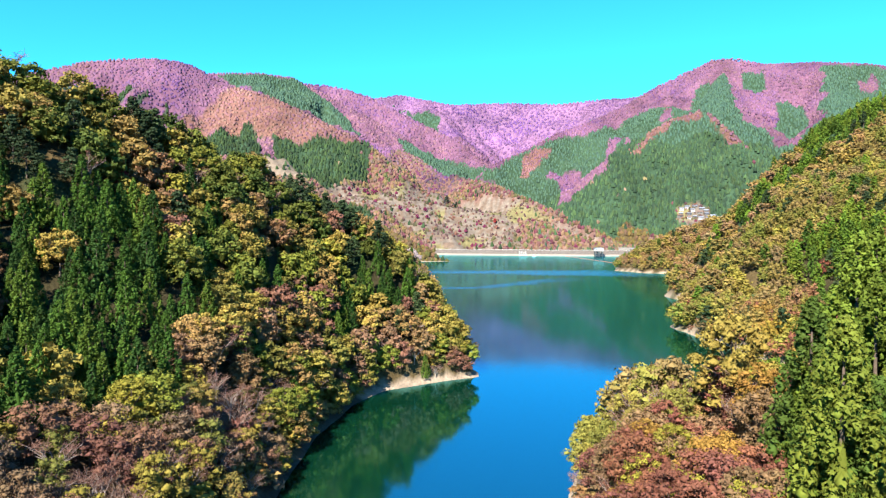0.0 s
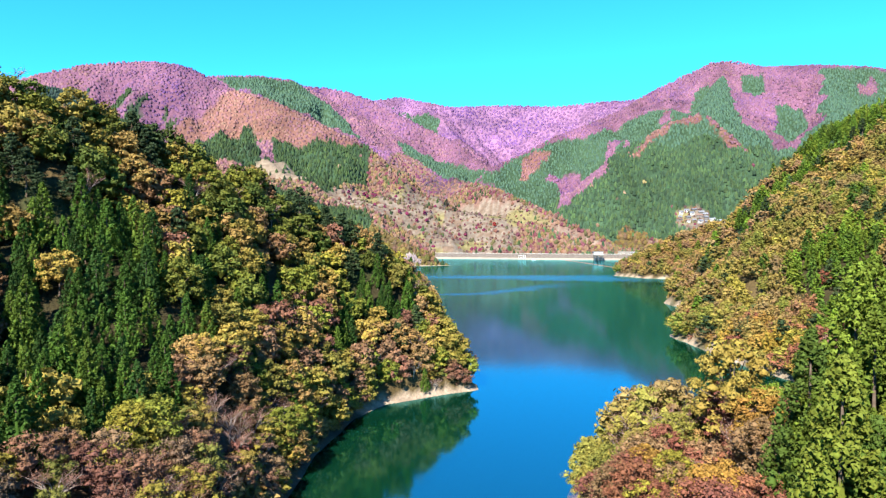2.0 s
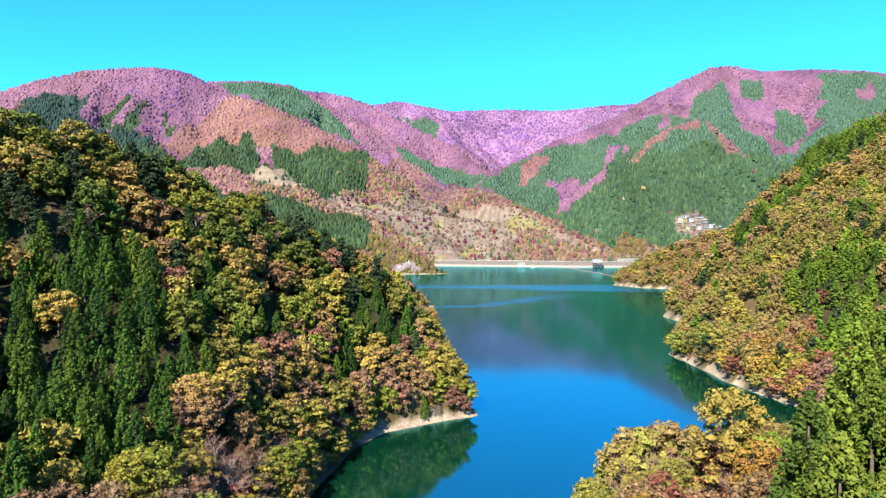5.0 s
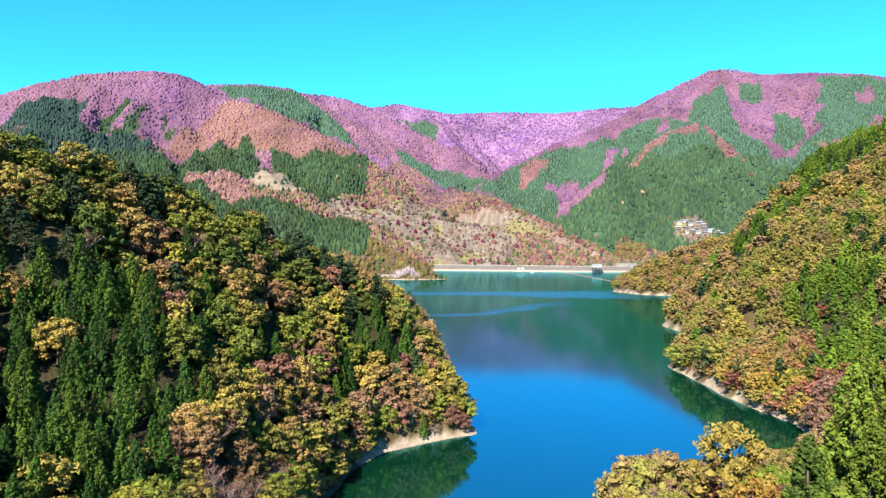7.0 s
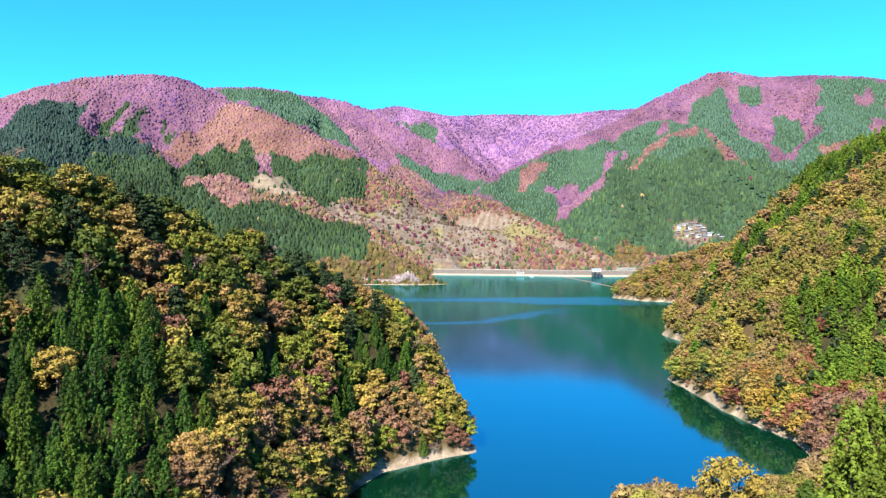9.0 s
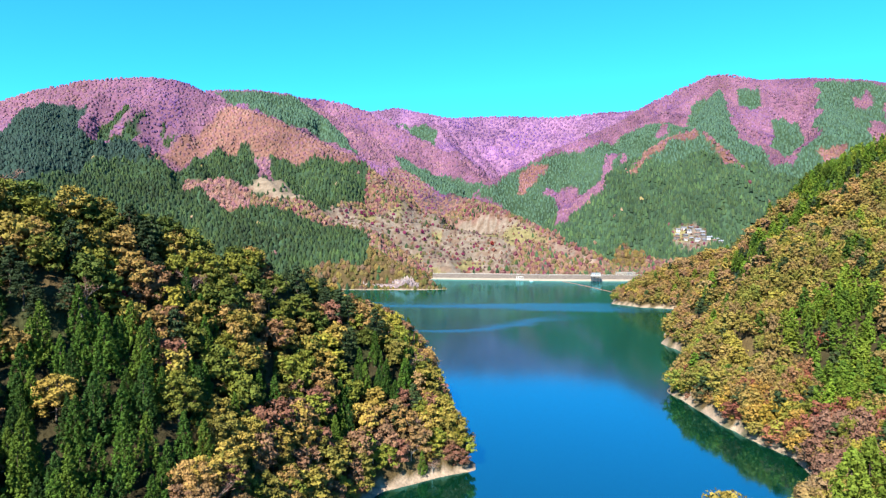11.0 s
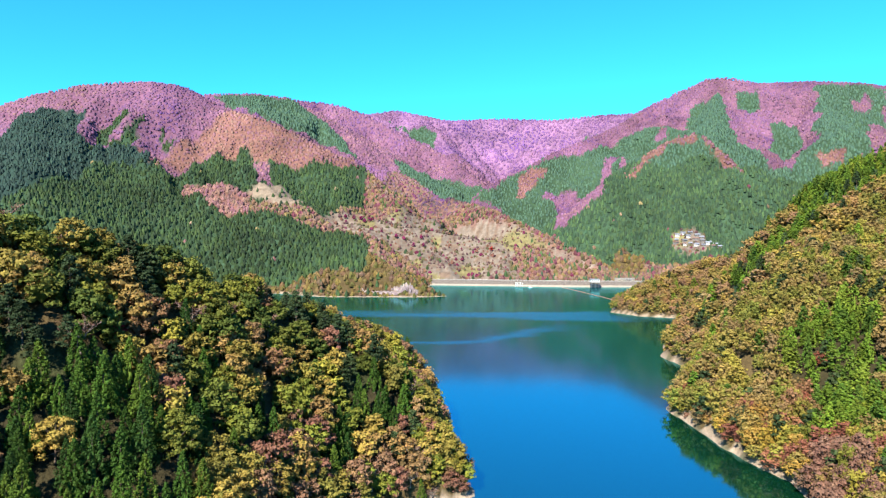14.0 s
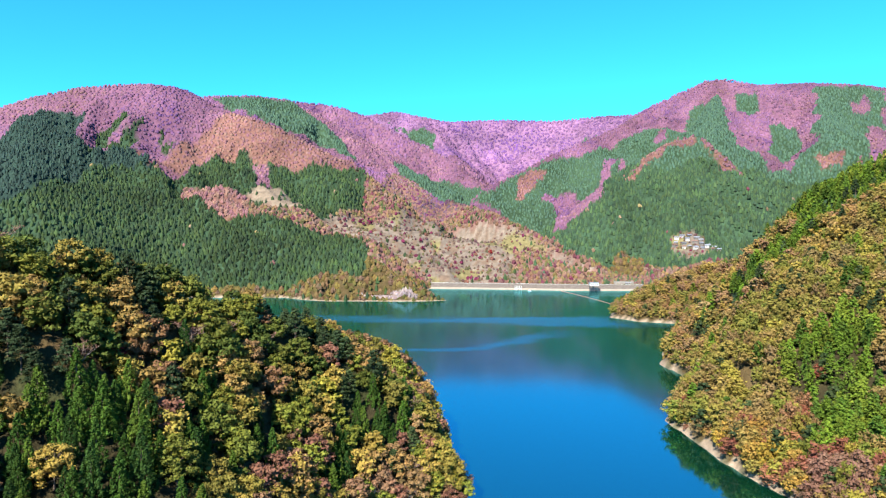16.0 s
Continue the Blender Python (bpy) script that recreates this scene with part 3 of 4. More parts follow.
def pine(seed, tiers, leaves, size):
    """A dark evergreen with flat spreading tiers, about 12 m high."""
    rng = np.random.RandomState(seed)
    crown, wood = [], [limb((0, 0, -2), (0.2, 0, 11.4), 0.28, 0.04)]
    for c in range(tiers):
        f = (c + 0.5) / tiers
        turn = c * 2.4 + rng.uniform(-0.6, 0.6)
        r = 3.3 * (1 - f) ** 0.6 * rng.uniform(0.5, 1.0)
        p = np.array([r * math.cos(turn), r * math.sin(turn), 3.5 + 8 * f])
        s = rng.uniform(0.9, 1.5) * (1.1 - 0.5 * f) * (26 / tiers) ** 0.33
        crown += clump(rng, p, np.array([s, s, s * 0.4]), leaves, size)
        wood.append(limb((0, 0, p[2] - 0.6), p, 0.08, 0.03, 3))
    return join(crown), join(wood)


def bare(seed, twigs):
    """A tree that has lost most leaves: branches and fine twigs about 9 m high."""
    rng = np.random.RandomState(seed)
    wood, fine = [limb((0, 0, -1.5), (0.1, 0.2, 3.2), 0.24, 0.17)], []
    tips = []
    for c in range(9):
        turn = c * 2.4 + rng.uniform(-0.5, 0.5)
        q = np.array([1.6 * math.cos(turn), 1.6 * math.sin(turn), 4.6 + rng.uniform(-1, 1.5)])
        wood.append(limb((0.1, 0.2, 2.2 + 0.12 * c), q, 0.12, 0.07, 4))
        for e in range(3):
            w = q + np.array([rng.uniform(-1.6, 1.6) + math.cos(turn) * 0.9, rng.uniform(-1.6, 1.6) + math.sin(turn) * 0.9, rng.uniform(0.8, 2.6)])
            wood.append(limb(q, w, 0.07, 0.03, 3))
            tips.append((q, w))
    for e in range(twigs):
        q, w = tips[e % len(tips)]
        s = q + (w - q) * rng.uniform(0.3, 1.0)
        fine.append(limb(s, s + rng.normal(size=3) * (0.75, 0.75, 0.5) + (0, 0, 0.6), 0.035, 0.02, 3))
    return join(fine), join(wood)


def simple_crown(seed, high, wide, rings, n=6):
    """A far tree's crown: an uneven pointed or rounded heap."""
    rng = np.random.RandomState(seed)
    vs, ts = [], []
    for h, r in rings:
        k = np.arange(n) * 2 * math.pi / n + rng.uniform(0, 1)
        rr = r * wide * rng.uniform(0.75, 1.2, n)
        vs.append(np.c_[rr * np.cos(k), rr * np.sin(k), h * high + rng.uniform(-0.05, 0.05, n) * high])
    i = np.arange(n)
    for a in range(len(rings) - 1):
        p, q = a * n + i, a * n + (i + 1) % n
        ts += [np.c_[p, q, q + n], np.c_[p, q + n, p + n]]
    v = np.concatenate(vs + [np.array([(0, 0, high)])])
    last = (len(rings) - 1) * n
    ts.append(np.c_[last + i, last + (i + 1) % n, np.full(n, len(v) - 1)])
    return v, np.concatenate(ts)


def plant(name, label, category, spots, kinds, group="", smooth=False):
    """Woods as one mesh: spots are rows of x, y, z, turn, width, height, r, g, b; kinds are crowns to pick from."""
    vs, ts, cs, n = [], [], [], 0
    pick = np.arange(len(spots)) % len(kinds)
    for p, (v, t) in enumerate(kinds):
        s = spots[pick == p]
        if not len(s):
            continue
        c, w = np.cos(s[:, 3])[:, None], np.sin(s[:, 3])[:, None]
        x, y = v[None, :, 0] * s[:, 4:5], v[None, :, 1] * s[:, 4:5]
        out = np.stack([x * c - y * w + s[:, 0:1], x * w + y * c + s[:, 1:2], v[None, :, 2] * s[:, 5:6] + s[:, 2:3]], 2)
        vs.append(out.reshape(-1, 3))
        ts.append((t[None] + (np.arange(len(s)) * len(v))[:, None, None] + n).reshape(-1, 3))
        cs.append(np.repeat(s[:, 6:9], len(v), 0))
        n += out.shape[0] * out.shape[1]
    me = mesh_of(name, np.concatenate(vs), np.concatenate(ts), LEAF_WOODS, np.concatenate(cs), smooth)
    return tagged(new(name, me), label, category, group, "stuff")


RNG = np.random.RandomState(11)


def scatter(x0, x1, y0, y1, gap, keep=None):
    """Uneven spots on land: x, y, z, metres from the shore, kind of cover, steepness."""
    gx, gy = np.meshgrid(np.arange(x0, x1, gap), np.arange(y0, y1, gap))
    x = (gx + RNG.uniform(-0.45, 0.45, gx.shape) * gap).ravel()
    y = (gy + RNG.uniform(-0.45, 0.45, gx.shape) * gap).ravel()
    ok = np.abs(x) < 0.71 * y + 45
    if keep is not None:
        ok &= keep(x, y)
    x, y = x[ok], y[ok]
    z, d = land(x, y)
    ok = (z > 0.45) & (d > np.where(y < 420, 1.7, 3.0))
    x, y, z, d = x[ok], y[ok], z[ok], d[ok]
    return x, y, z, d, cover(x, y, z)


def spots_of(x, y, z, colours, wide, high, vary=0.22):
    n = len(x)
    c = np.asarray(colours) * RNG.uniform(1 - vary, 1 + vary, (n, 1)) * RNG.uniform(1 - vary / 5, 1 + vary / 5, (n, 3))
    w = wide * RNG.uniform(0.75, 1.3, n)
    return np.c_[x, y, z, RNG.uniform(0, 6.28, n), w, high * RNG.uniform(0.8, 1.25, n), c]


AUTUMN = np.array([(0.208, 0.147, 0.032), (0.200, 0.130, 0.035), (0.170, 0.129, 0.026), (0.216, 0.134, 0.041), (0.140, 0.119, 0.023), (0.223, 0.160, 0.030), (0.166, 0.122, 0.029), (0.170, 0.100, 0.042), (0.121, 0.115, 0.021), (0.189, 0.112, 0.039), (0.181, 0.122, 0.046), (0.196, 0.147, 0.027)])
# olive uphill, yellow below; the darker upper tones also paint in the slope's shade
UPPER_SHADED = np.array([(0.150, 0.122, 0.026), (0.085, 0.098, 0.018), (0.165, 0.112, 0.034), (0.052, 0.075, 0.015), (0.155, 0.125, 0.028), (0.130, 0.074, 0.037), (0.115, 0.122, 0.019), (0.070, 0.088, 0.016)])
LOWER_LIT = np.array([(0.220, 0.162, 0.037), (0.231, 0.145, 0.052), (0.165, 0.096, 0.056), (0.126, 0.142, 0.022), (0.177, 0.147, 0.031), (0.198, 0.125, 0.058), (0.149, 0.072, 0.048), (0.192, 0.175, 0.027), (0.137, 0.125, 0.028)])
POINT_TIP = np.array([(0.185, 0.147, 0.043), (0.163, 0.155, 0.034), (0.176, 0.126, 0.051), (0.138, 0.139, 0.030), (0.155, 0.109, 0.056), (0.185, 0.160, 0.036)])
POINT_FOOT = np.array([(0.149, 0.059, 0.041), (0.170, 0.071, 0.041), (0.129, 0.052, 0.041), (0.214, 0.123, 0.029), (0.189, 0.171, 0.027), (0.149, 0.095, 0.049)])
SCRUB = np.array([(0.145, 0.078, 0.05), (0.15, 0.10, 0.058), (0.17, 0.13, 0.035), (0.115, 0.055, 0.042), (0.18, 0.15, 0.03), (0.10, 0.105, 0.025), (0.11, 0.075, 0.05)])
# the lilac and the far green carry the air's blue haze in their colour
HAZE_LILAC = np.array([(0.175, 0.088, 0.165), (0.165, 0.083, 0.16), (0.18, 0.096, 0.16)])
EVERGREEN = np.array([(0.028, 0.066, 0.010), (0.038, 0.082, 0.011), (0.020, 0.050, 0.010), (0.056, 0.098, 0.013)])
HAZE_GREEN = np.array([(0.042, 0.084, 0.056), (0.049, 0.094, 0.060), (0.038, 0.077, 0.056)])
SLOPE_GREEN = np.array([(0.062, 0.125, 0.014), (0.078, 0.15, 0.016), (0.045, 0.098, 0.014), (0.095, 0.155, 0.018)])
DEEP_GREEN = np.array([(0.018, 0.037, 0.032), (0.023, 0.045, 0.036)])
DARK = np.array([(0.023, 0.04, 0.017), (0.033, 0.053, 0.02)])
PINK = np.array([(0.175, 0.09, 0.120), (0.16, 0.082, 0.122), (0.185, 0.10, 0.105), (0.15, 0.075, 0.108)])
ORANGE = np.array([(0.185, 0.098, 0.080), (0.17, 0.090, 0.085), (0.185, 0.11, 0.080), (0.16, 0.080, 0.085)])
MOTLEY = np.array([(0.24, 0.15, 0.09), (0.20, 0.11, 0.10), (0.23, 0.18, 0.075), (0.15, 0.15, 0.06), (0.26, 0.18, 0.115), (0.18, 0.065, 0.085), (0.23, 0.165, 0.125)])


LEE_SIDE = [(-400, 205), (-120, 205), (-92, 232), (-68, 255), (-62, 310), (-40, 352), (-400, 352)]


def near_trees():
    """The trees of the nearest slopes, one by one, up to 300 of a kind; the rest is woodland."""
    def make(name, label, category, group, shapes, seed_bark):
        made = []
        for (cv, ct), (wv, wt) in shapes:
            base = tagged(new(name), label, category, group)
            for part_name, v, t, mat in (("crown", cv, ct, LEAF_SINGLE), ("trunk", wv, wt, seed_bark)):
                ob = new(part_name, mesh_of(part_name, v, t, mat))
                ob.parent = base
            made.append(base)
        return made
    leafy = make("broadleaf_tree", "broadleaf tree in yellow and russet autumn leaf on a steep bank", "tree", "autumn trees on the near slopes", [broadleaf(s, 50, 40, 0.26) for s in (1, 2, 3, 4)], BARK)
    cedars = make("cedar_tree", "tall narrow green cedar standing on a steep slope", "conifer", "cedars on the near slopes", [cedar(s, 66, 34, 0.25) for s in (5, 6, 7)], BARK)
    pines = make("pine_tree", "dark green spreading conifer with flat tiers", "conifer", "dark conifers on the near slopes", [pine(s, 26, 48, 0.32) for s in (8, 9)], BARK)
    bares = make("bare_tree", "nearly leafless tree with pale pinkish branches", "tree", "bare trees on the near slopes", [bare(s, 260) for s in (12, 13)], PALE_BARK)
    tall = make("cedar_tree", "tall dense bright green cedar on the near point", "conifer", "cedars on the near point", [cedar(s, 92, 62, 0.16) for s in (14, 15)], BARK)
    fine = make("broadleaf_tree", "broadleaf tree in yellow and russet autumn leaf close to the water", "tree", "autumn trees on the near slopes", [broadleaf(s, 54, 58, 0.2) for s in (16, 17, 18)], BARK)
    scrub = make("scrub_tree", "low russet and brown broadleaf tree losing its leaves", "tree", "scrub trees by the near shore", [broadleaf(s, 26, 76, 0.2) for s in (19, 20)], BARK)
    most = {"fine": 160, "leafy": 126, "scrub": 150, "tall": 60, "cedar": 230, "pine": 150, "bare": 150}
    sets = {"scrub": scrub, "fine": fine, "tall": tall, "leafy": leafy, "cedar": cedars, "pine": pines, "bare": bares}
    count = {k: 0 for k in sets}
    rest = {k: [] for k in sets}
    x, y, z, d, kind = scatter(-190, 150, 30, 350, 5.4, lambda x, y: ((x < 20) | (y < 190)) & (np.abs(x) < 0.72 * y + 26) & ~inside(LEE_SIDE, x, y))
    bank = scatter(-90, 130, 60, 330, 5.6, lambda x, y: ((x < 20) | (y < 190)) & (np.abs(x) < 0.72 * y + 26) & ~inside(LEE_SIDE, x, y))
    low = (bank[3] < 20) & (bank[3] > 1.8)
    x, y, z, d, kind = [np.r_[a, b[low]] for a, b in zip((x, y, z, d, kind), bank)]
    clear = np.hypot(x - 47.0, y - 117.5) < 4.0
    x, y, z, d, kind = [a[~clear] for a in (x, y, z, d, kind)]
    thin = np.hypot(x - 44.5, y - 112.5) < 5.0
    kind = np.where(thin, 7, kind)
    order = np.argsort(np.hypot(x, y - 30))
    for i in order:
        u = RNG.rand()
        sort = "leafy"
        if kind[i] == 1 and x[i] > 0 and RNG.rand() < 0.3:
            continue
        if kind[i] == 1:
            sort = "cedar" if u < (0.9 if y[i] < 165 or x[i] > 0 else 0.82) else "leafy"
        elif kind[i] == 6:
            sort = "pine" if u < 0.7 else "leafy"
        elif kind[i] == 7:
            sort = "leafy" if u < 0.52 else "bare"
        else:
            sort = "leafy" if u < 0.86 or (x[i] > 0 and u > 0.93) else "bare" if u < 0.93 else "pine" if u < 0.96 else "cedar"
        patch = wave(x[i] + 50, y[i], 28)
        if sort == "leafy" and kind[i] == 7:
            sort = "scrub"
        if sort == "leafy" and math.hypot(x[i], y[i]) < 145:
            sort = "fine"
        if sort == "cedar" and x[i] > 0:
            sort = "tall"
        high = RNG.rand() < (z[i] - 22) / 40 or (x[i] > 0 and RNG.rand() < 0.3)
        if sort in ("leafy", "fine", "scrub"):
            c = SCRUB[RNG.randint(len(SCRUB))] if kind[i] == 7 else (UPPER_SHADED if high else LOWER_LIT)[int(24 * (0.25 * patch + 0.75 * RNG.rand())) % (8 if high else 9)]
            if x[i] > 22 and y[i] < 200:
                c = (POINT_TIP if y[i] > 118 else POINT_FOOT)[RNG.randint(6)]
        elif sort in ("cedar", "tall"):
            c = SLOPE_GREEN[RNG.randint(4)] * (1.05, 0.8, 0.95) if sort == "tall" else EVERGREEN[RNG.randint(4)]
        elif sort == "pine":
            c = DARK[RNG.randint(2)]
        else:
            c = np.array((0.20, 0.115, 0.09))
        size = RNG.uniform(0.75, 1.2) * ((1.75 if y[i] < 100 else 1.35) if sort == "tall" else (0.85 if y[i] < 165 else 0.74) if sort == "cedar" else 0.78 if kind[i] == 7 else 1.02)
        if d[i] < 5:
            size *= 0.82
        size *= 0.42 if thin[i] else 0.95 if x[i] > 20 and y[i] > 106 else 1.0
        c = c * RNG.uniform(0.8, 1.2) * (0.98 if x[i] > 0 and sort in ("leafy", "fine", "scrub") else 1.0)
        turn = RNG.uniform(0, 360)
        if count[sort] < most[sort]:
            src = sets[sort][count[sort] % len(sets[sort])]
            m = pose(x[i], y[i], z[i], 0, 0, turn)
            ob = src if count[sort] < len(sets[sort]) else copy_thing(src, m)
            ob.matrix_basis = m @ Matrix.Scale(size, 4)
            for part_ob in ob.children:
                part_ob.color = (*c, 1)
            count[sort] += 1
        else:
            rest["leafy" if sort in ("fine", "scrub") else "cedar" if sort == "tall" else sort].append((x[i], y[i], z[i], radians(turn), size, size, *c))
    shapes = {"leafy": [broadleaf(s, 17, 48, 0.46)[0] for s in (21, 22)], "cedar": [cedar(s, 26, 24, 0.55)[0] for s in (23, 24)], "pine": [pine(25, 16, 34, 0.5)[0]], "bare": [bare(26, 120)[1]]}
    def stand(src, x, y, size, colour, label):
        z = float(land(np.array([x]), np.array([y]))[0][0])
        ob = tagged(copy_thing(src, pose(x, y, z, 0, 0, 40 * x)), label)
        ob.matrix_basis = pose(x, y, z, 0, 0, 40 * x) @ Matrix.Scale(size, 4)
        for part_ob in ob.children:
            part_ob.color = (*colour, 1)
    stand(scrub[0], -87, 178, 0.8, (0.17, 0.012, 0.02), "small bright red maple among olive trees")
    stand(fine[0], 51.0, 114.0, 1.75, (0.195, 0.15, 0.034), "large spreading broadleaf tree in golden autumn leaf")
    stand(fine[1], 54.5, 119.5, 1.35, (0.18, 0.125, 0.036), "broadleaf tree in dull gold leaf beside the clearing")
    stand(fine[2], 57.0, 110.5, 1.3, (0.10, 0.15, 0.018), "broadleaf tree still in bright green leaf")
    stand(bares[0], 43.6, 121.0, 0.9, (0.22, 0.12, 0.10), "tall leafless pale-barked tree beside the clearing")
    stand(bares[1], 51.5, 111.0, 1.0, (0.20, 0.13, 0.10), "leafless grey tree beside the dark cedars")
    for x, y in ((212, 391), (207, 374), (238, 417), (242, 421), (282, 455), (308, 492), (314, 491), (225, 426), (220, 324), (214, 322), (216, 334), (203, 363), (218, 441), (213, 460)):
        stand(pines[1], x, y, 1.05, (0.024, 0.042, 0.017), "dark green conifer standing among autumn trees")
    for x, y in ((176, 300), (152, 278), (158, 282), (125, 327), (134, 311), (131, 257), (140, 227), (205, 571)):
        stand(scrub[1], x, y, 0.85, (0.17, 0.058, 0.036), "small russet red maple above the shore")
    for x, y in ((8, 1328), (22, 1342), (27, 1338)):
        stand(pines[0], x, y, 1.6, (0.018, 0.032, 0.022), "dark lone conifer on the open terraces")
    stand(leafy[0], 100.6, 1265, 1.0, (0.30, 0.03, 0.03), "bright red maple on the open terraces")
    for x, y in ((-188, 1312), (-171, 1313), (-158, 1316), (-150, 1309), (-137, 1315), (-83, 1266), (-35, 1283), (-30, 1266), (-50, 1260)):
        stand(leafy[1], x, y, 0.9, (0.17, 0.02, 0.08), "dark magenta maple on the open terraces")
    for k, label in (("leafy", "broadleaf_wood"), ("cedar", "cedar_wood"), ("pine", "pine_wood"), ("bare", "bare_wood")):
        if rest[k]:
            plant(label, "dense woodland higher on the near slope", "woodland", np.array(rest[k]), shapes[k])


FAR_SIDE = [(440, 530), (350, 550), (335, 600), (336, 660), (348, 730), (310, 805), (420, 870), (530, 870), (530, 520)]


def woods():
    """Woodland that is too far or too many to count."""
    leafy = [broadleaf(s, 20, 13, 0.55, 0.85)[0] for s in (31, 32, 33)]
    coarse = [broadleaf(s, 12, 9, 0.75, 0.9)[0] for s in (37, 38, 39)]
    tall = [cedar(s, 26, 16, 0.5)[0] for s in (34, 35)]
    flat = [pine(s, 12, 18, 0.6)[0] for s in (36,)]
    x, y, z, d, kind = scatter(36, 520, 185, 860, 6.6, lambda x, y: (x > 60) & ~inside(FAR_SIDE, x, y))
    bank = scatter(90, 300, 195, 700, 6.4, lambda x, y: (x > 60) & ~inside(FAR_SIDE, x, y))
    low = bank[3] < 14
    x, y, z, d, kind = [np.r_[a, b[low]] for a, b in zip((x, y, z, d, kind), bank)]
    u = RNG.rand(len(x))
    patch = wave(x, y + 77, 45)
    con = ((kind == 1) & (u < 0.95)) | ((kind == 0) & (u < 0.07))
    dark = (~con) & (u > 0.95)
    front = ~con & ~dark & (y < 290) & (x < 215)
    lf = ~con & ~dark & (y < 430) & ~front
    back = ~con & ~dark & (y >= 430)
    idx = ((0.3 * patch + 0.7 * RNG.rand(len(x))) * len(AUTUMN)).astype(int) % len(AUTUMN)
    label = "autumn broadleaf woodland in yellow, ochre and russet beyond the inlet"
    dense = [broadleaf(s, 27, 22, 0.42, 0.85)[0] for s in (71, 72, 73)]
    plant("broadleaf_wood", label, "woodland", spots_of(x[front], y[front], z[front], np.where(((u[front] % 0.1 < np.where(d[front] < 30, 0.05, 0.02)) | ((kind[front] == 7) & (u[front] % 0.2 < 0.09)))[:, None], np.where((kind[front] == 7)[:, None], (0.14, 0.078, 0.055), SCRUB[idx[front] % 6] * (1.3, 1.05, 0.9)), AUTUMN[idx[front]] * (0.85, 1.0, 0.95)), 1.0, 1.05, 0.2), dense)
    plant("broadleaf_wood", label, "woodland", spots_of(x[lf], y[lf], z[lf], AUTUMN[idx[lf]] * (0.82, 0.98, 1.0), 1.0, 1.05, 0.2), leafy)
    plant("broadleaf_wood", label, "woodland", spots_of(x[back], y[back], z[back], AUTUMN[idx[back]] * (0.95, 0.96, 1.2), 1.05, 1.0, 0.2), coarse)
    plant("cedar_wood", "bright green cedar stands on the slope beyond the inlet", "woodland", spots_of(x[con], y[con], z[con], SLOPE_GREEN[RNG.randint(0, 4, con.sum())] * (1.12, 0.95, 0.95), 1.15, 0.78, 0.3), tall)
    plant("pine_wood", "scattered dark conifers among autumn trees", "woodland", spots_of(x[dark], y[dark], z[dark], DARK[RNG.randint(0, 2, dark.sum())], 1.1, 1.0), flat)
    # bushes along the banks
    low = [broadleaf(s, 8, 16, 1.0)[0] for s in (61, 62, 63)]
    x, y, z, d, kind = scatter(-90, 300, 60, 620, 3.1, lambda x, y: np.abs(x) < 0.72 * y + 20)
    near = (d < 9) & (d > 1.3) & ~((x < 13) & (x > -22) & (y < 232) & (y > 195) & (d < 4)) & ~((x > 100) & (y < 330) & (d < 2.4))
    x, y, z = x[near], y[near], z[near]
    plant("bank_bushes", "low yellow and brown bushes hanging over the steep bank", "bushes", spots_of(x, y, z - 1.0, np.r_[AUTUMN, SCRUB][RNG.randint(0, len(AUTUMN) + len(SCRUB), len(x))], np.where((x < 20) & (y < 196), 0.6, 0.42), np.where((x < 20) & (y < 196), 0.48, 0.36)), low)
    x, y, z, d, kind = scatter(30, 60, 90, 122, 2.3)
    low_scrub = (np.hypot(x - 43.5, y - 111) < 9) | (np.hypot(x - 39, y - 99) < 7.5)
    x, y, z = x[low_scrub], y[low_scrub], z[low_scrub]
    plant("scrub", "low russet scrub in front of the clearing", "bushes", spots_of(x, y, z - 0.9, np.array([(0.20, 0.085, 0.05), (0.17, 0.10, 0.055), (0.22, 0.13, 0.05), (0.16, 0.065, 0.045)])[RNG.randint(0, 4, len(x))], 0.36, 0.34), [broadleaf(s, 10, 40, 0.55)[0] for s in (64, 65)])
    # the middle distance
    cone = [simple_crown(s, 10, 3.3, [(-0.2, 1.05), (0.5, 0.66)], 6) for s in (41, 42, 43, 47)]
    heap = [join([simple_crown(s, 8.5, 3.3, [(-0.1, 0.95), (0.45, 1.0), (0.8, 0.6)], 6), tuple(a + b for a, b in zip(simple_crown(s + 3, 6.0, 2.3, [(0.1, 1.0), (0.65, 0.8)], 5), (np.array([(2.4, -1.2, 0.0)]), 0)))]) for s in (44, 45, 46)]
    x, y, z, d, kind = scatter(-1350, 1250, 840, 1640, 7.3, lambda x, y: ((x < 40) | (y > 1080)) & ((x < 760) | (y > 1250)))
    u = RNG.rand(len(x))
    keep = np.where(kind == 4, u < 0.6, np.where(kind == 5, (u < 0.16) & (y > 1200), 1))
    keep = keep.astype(bool) & ((y < 1480) | (kind < 2) | (kind > 8)) & ~((x > -12) & (x < 360) & (d < 42) & (y > 1060))
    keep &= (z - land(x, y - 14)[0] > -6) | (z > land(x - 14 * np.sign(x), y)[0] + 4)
    x, y, z, kind, u = x[keep], y[keep], z[keep], kind[keep], u[keep]
    con = ((kind == 1) | (kind == 10)) & (u < 0.997) | (kind == 0) & (u < 0.1) | (kind == 4) & (u < 0.012) | (kind == 9) & (u < 0.08) | (kind == 5)
    pick = RNG.randint(0, 400, len(x))
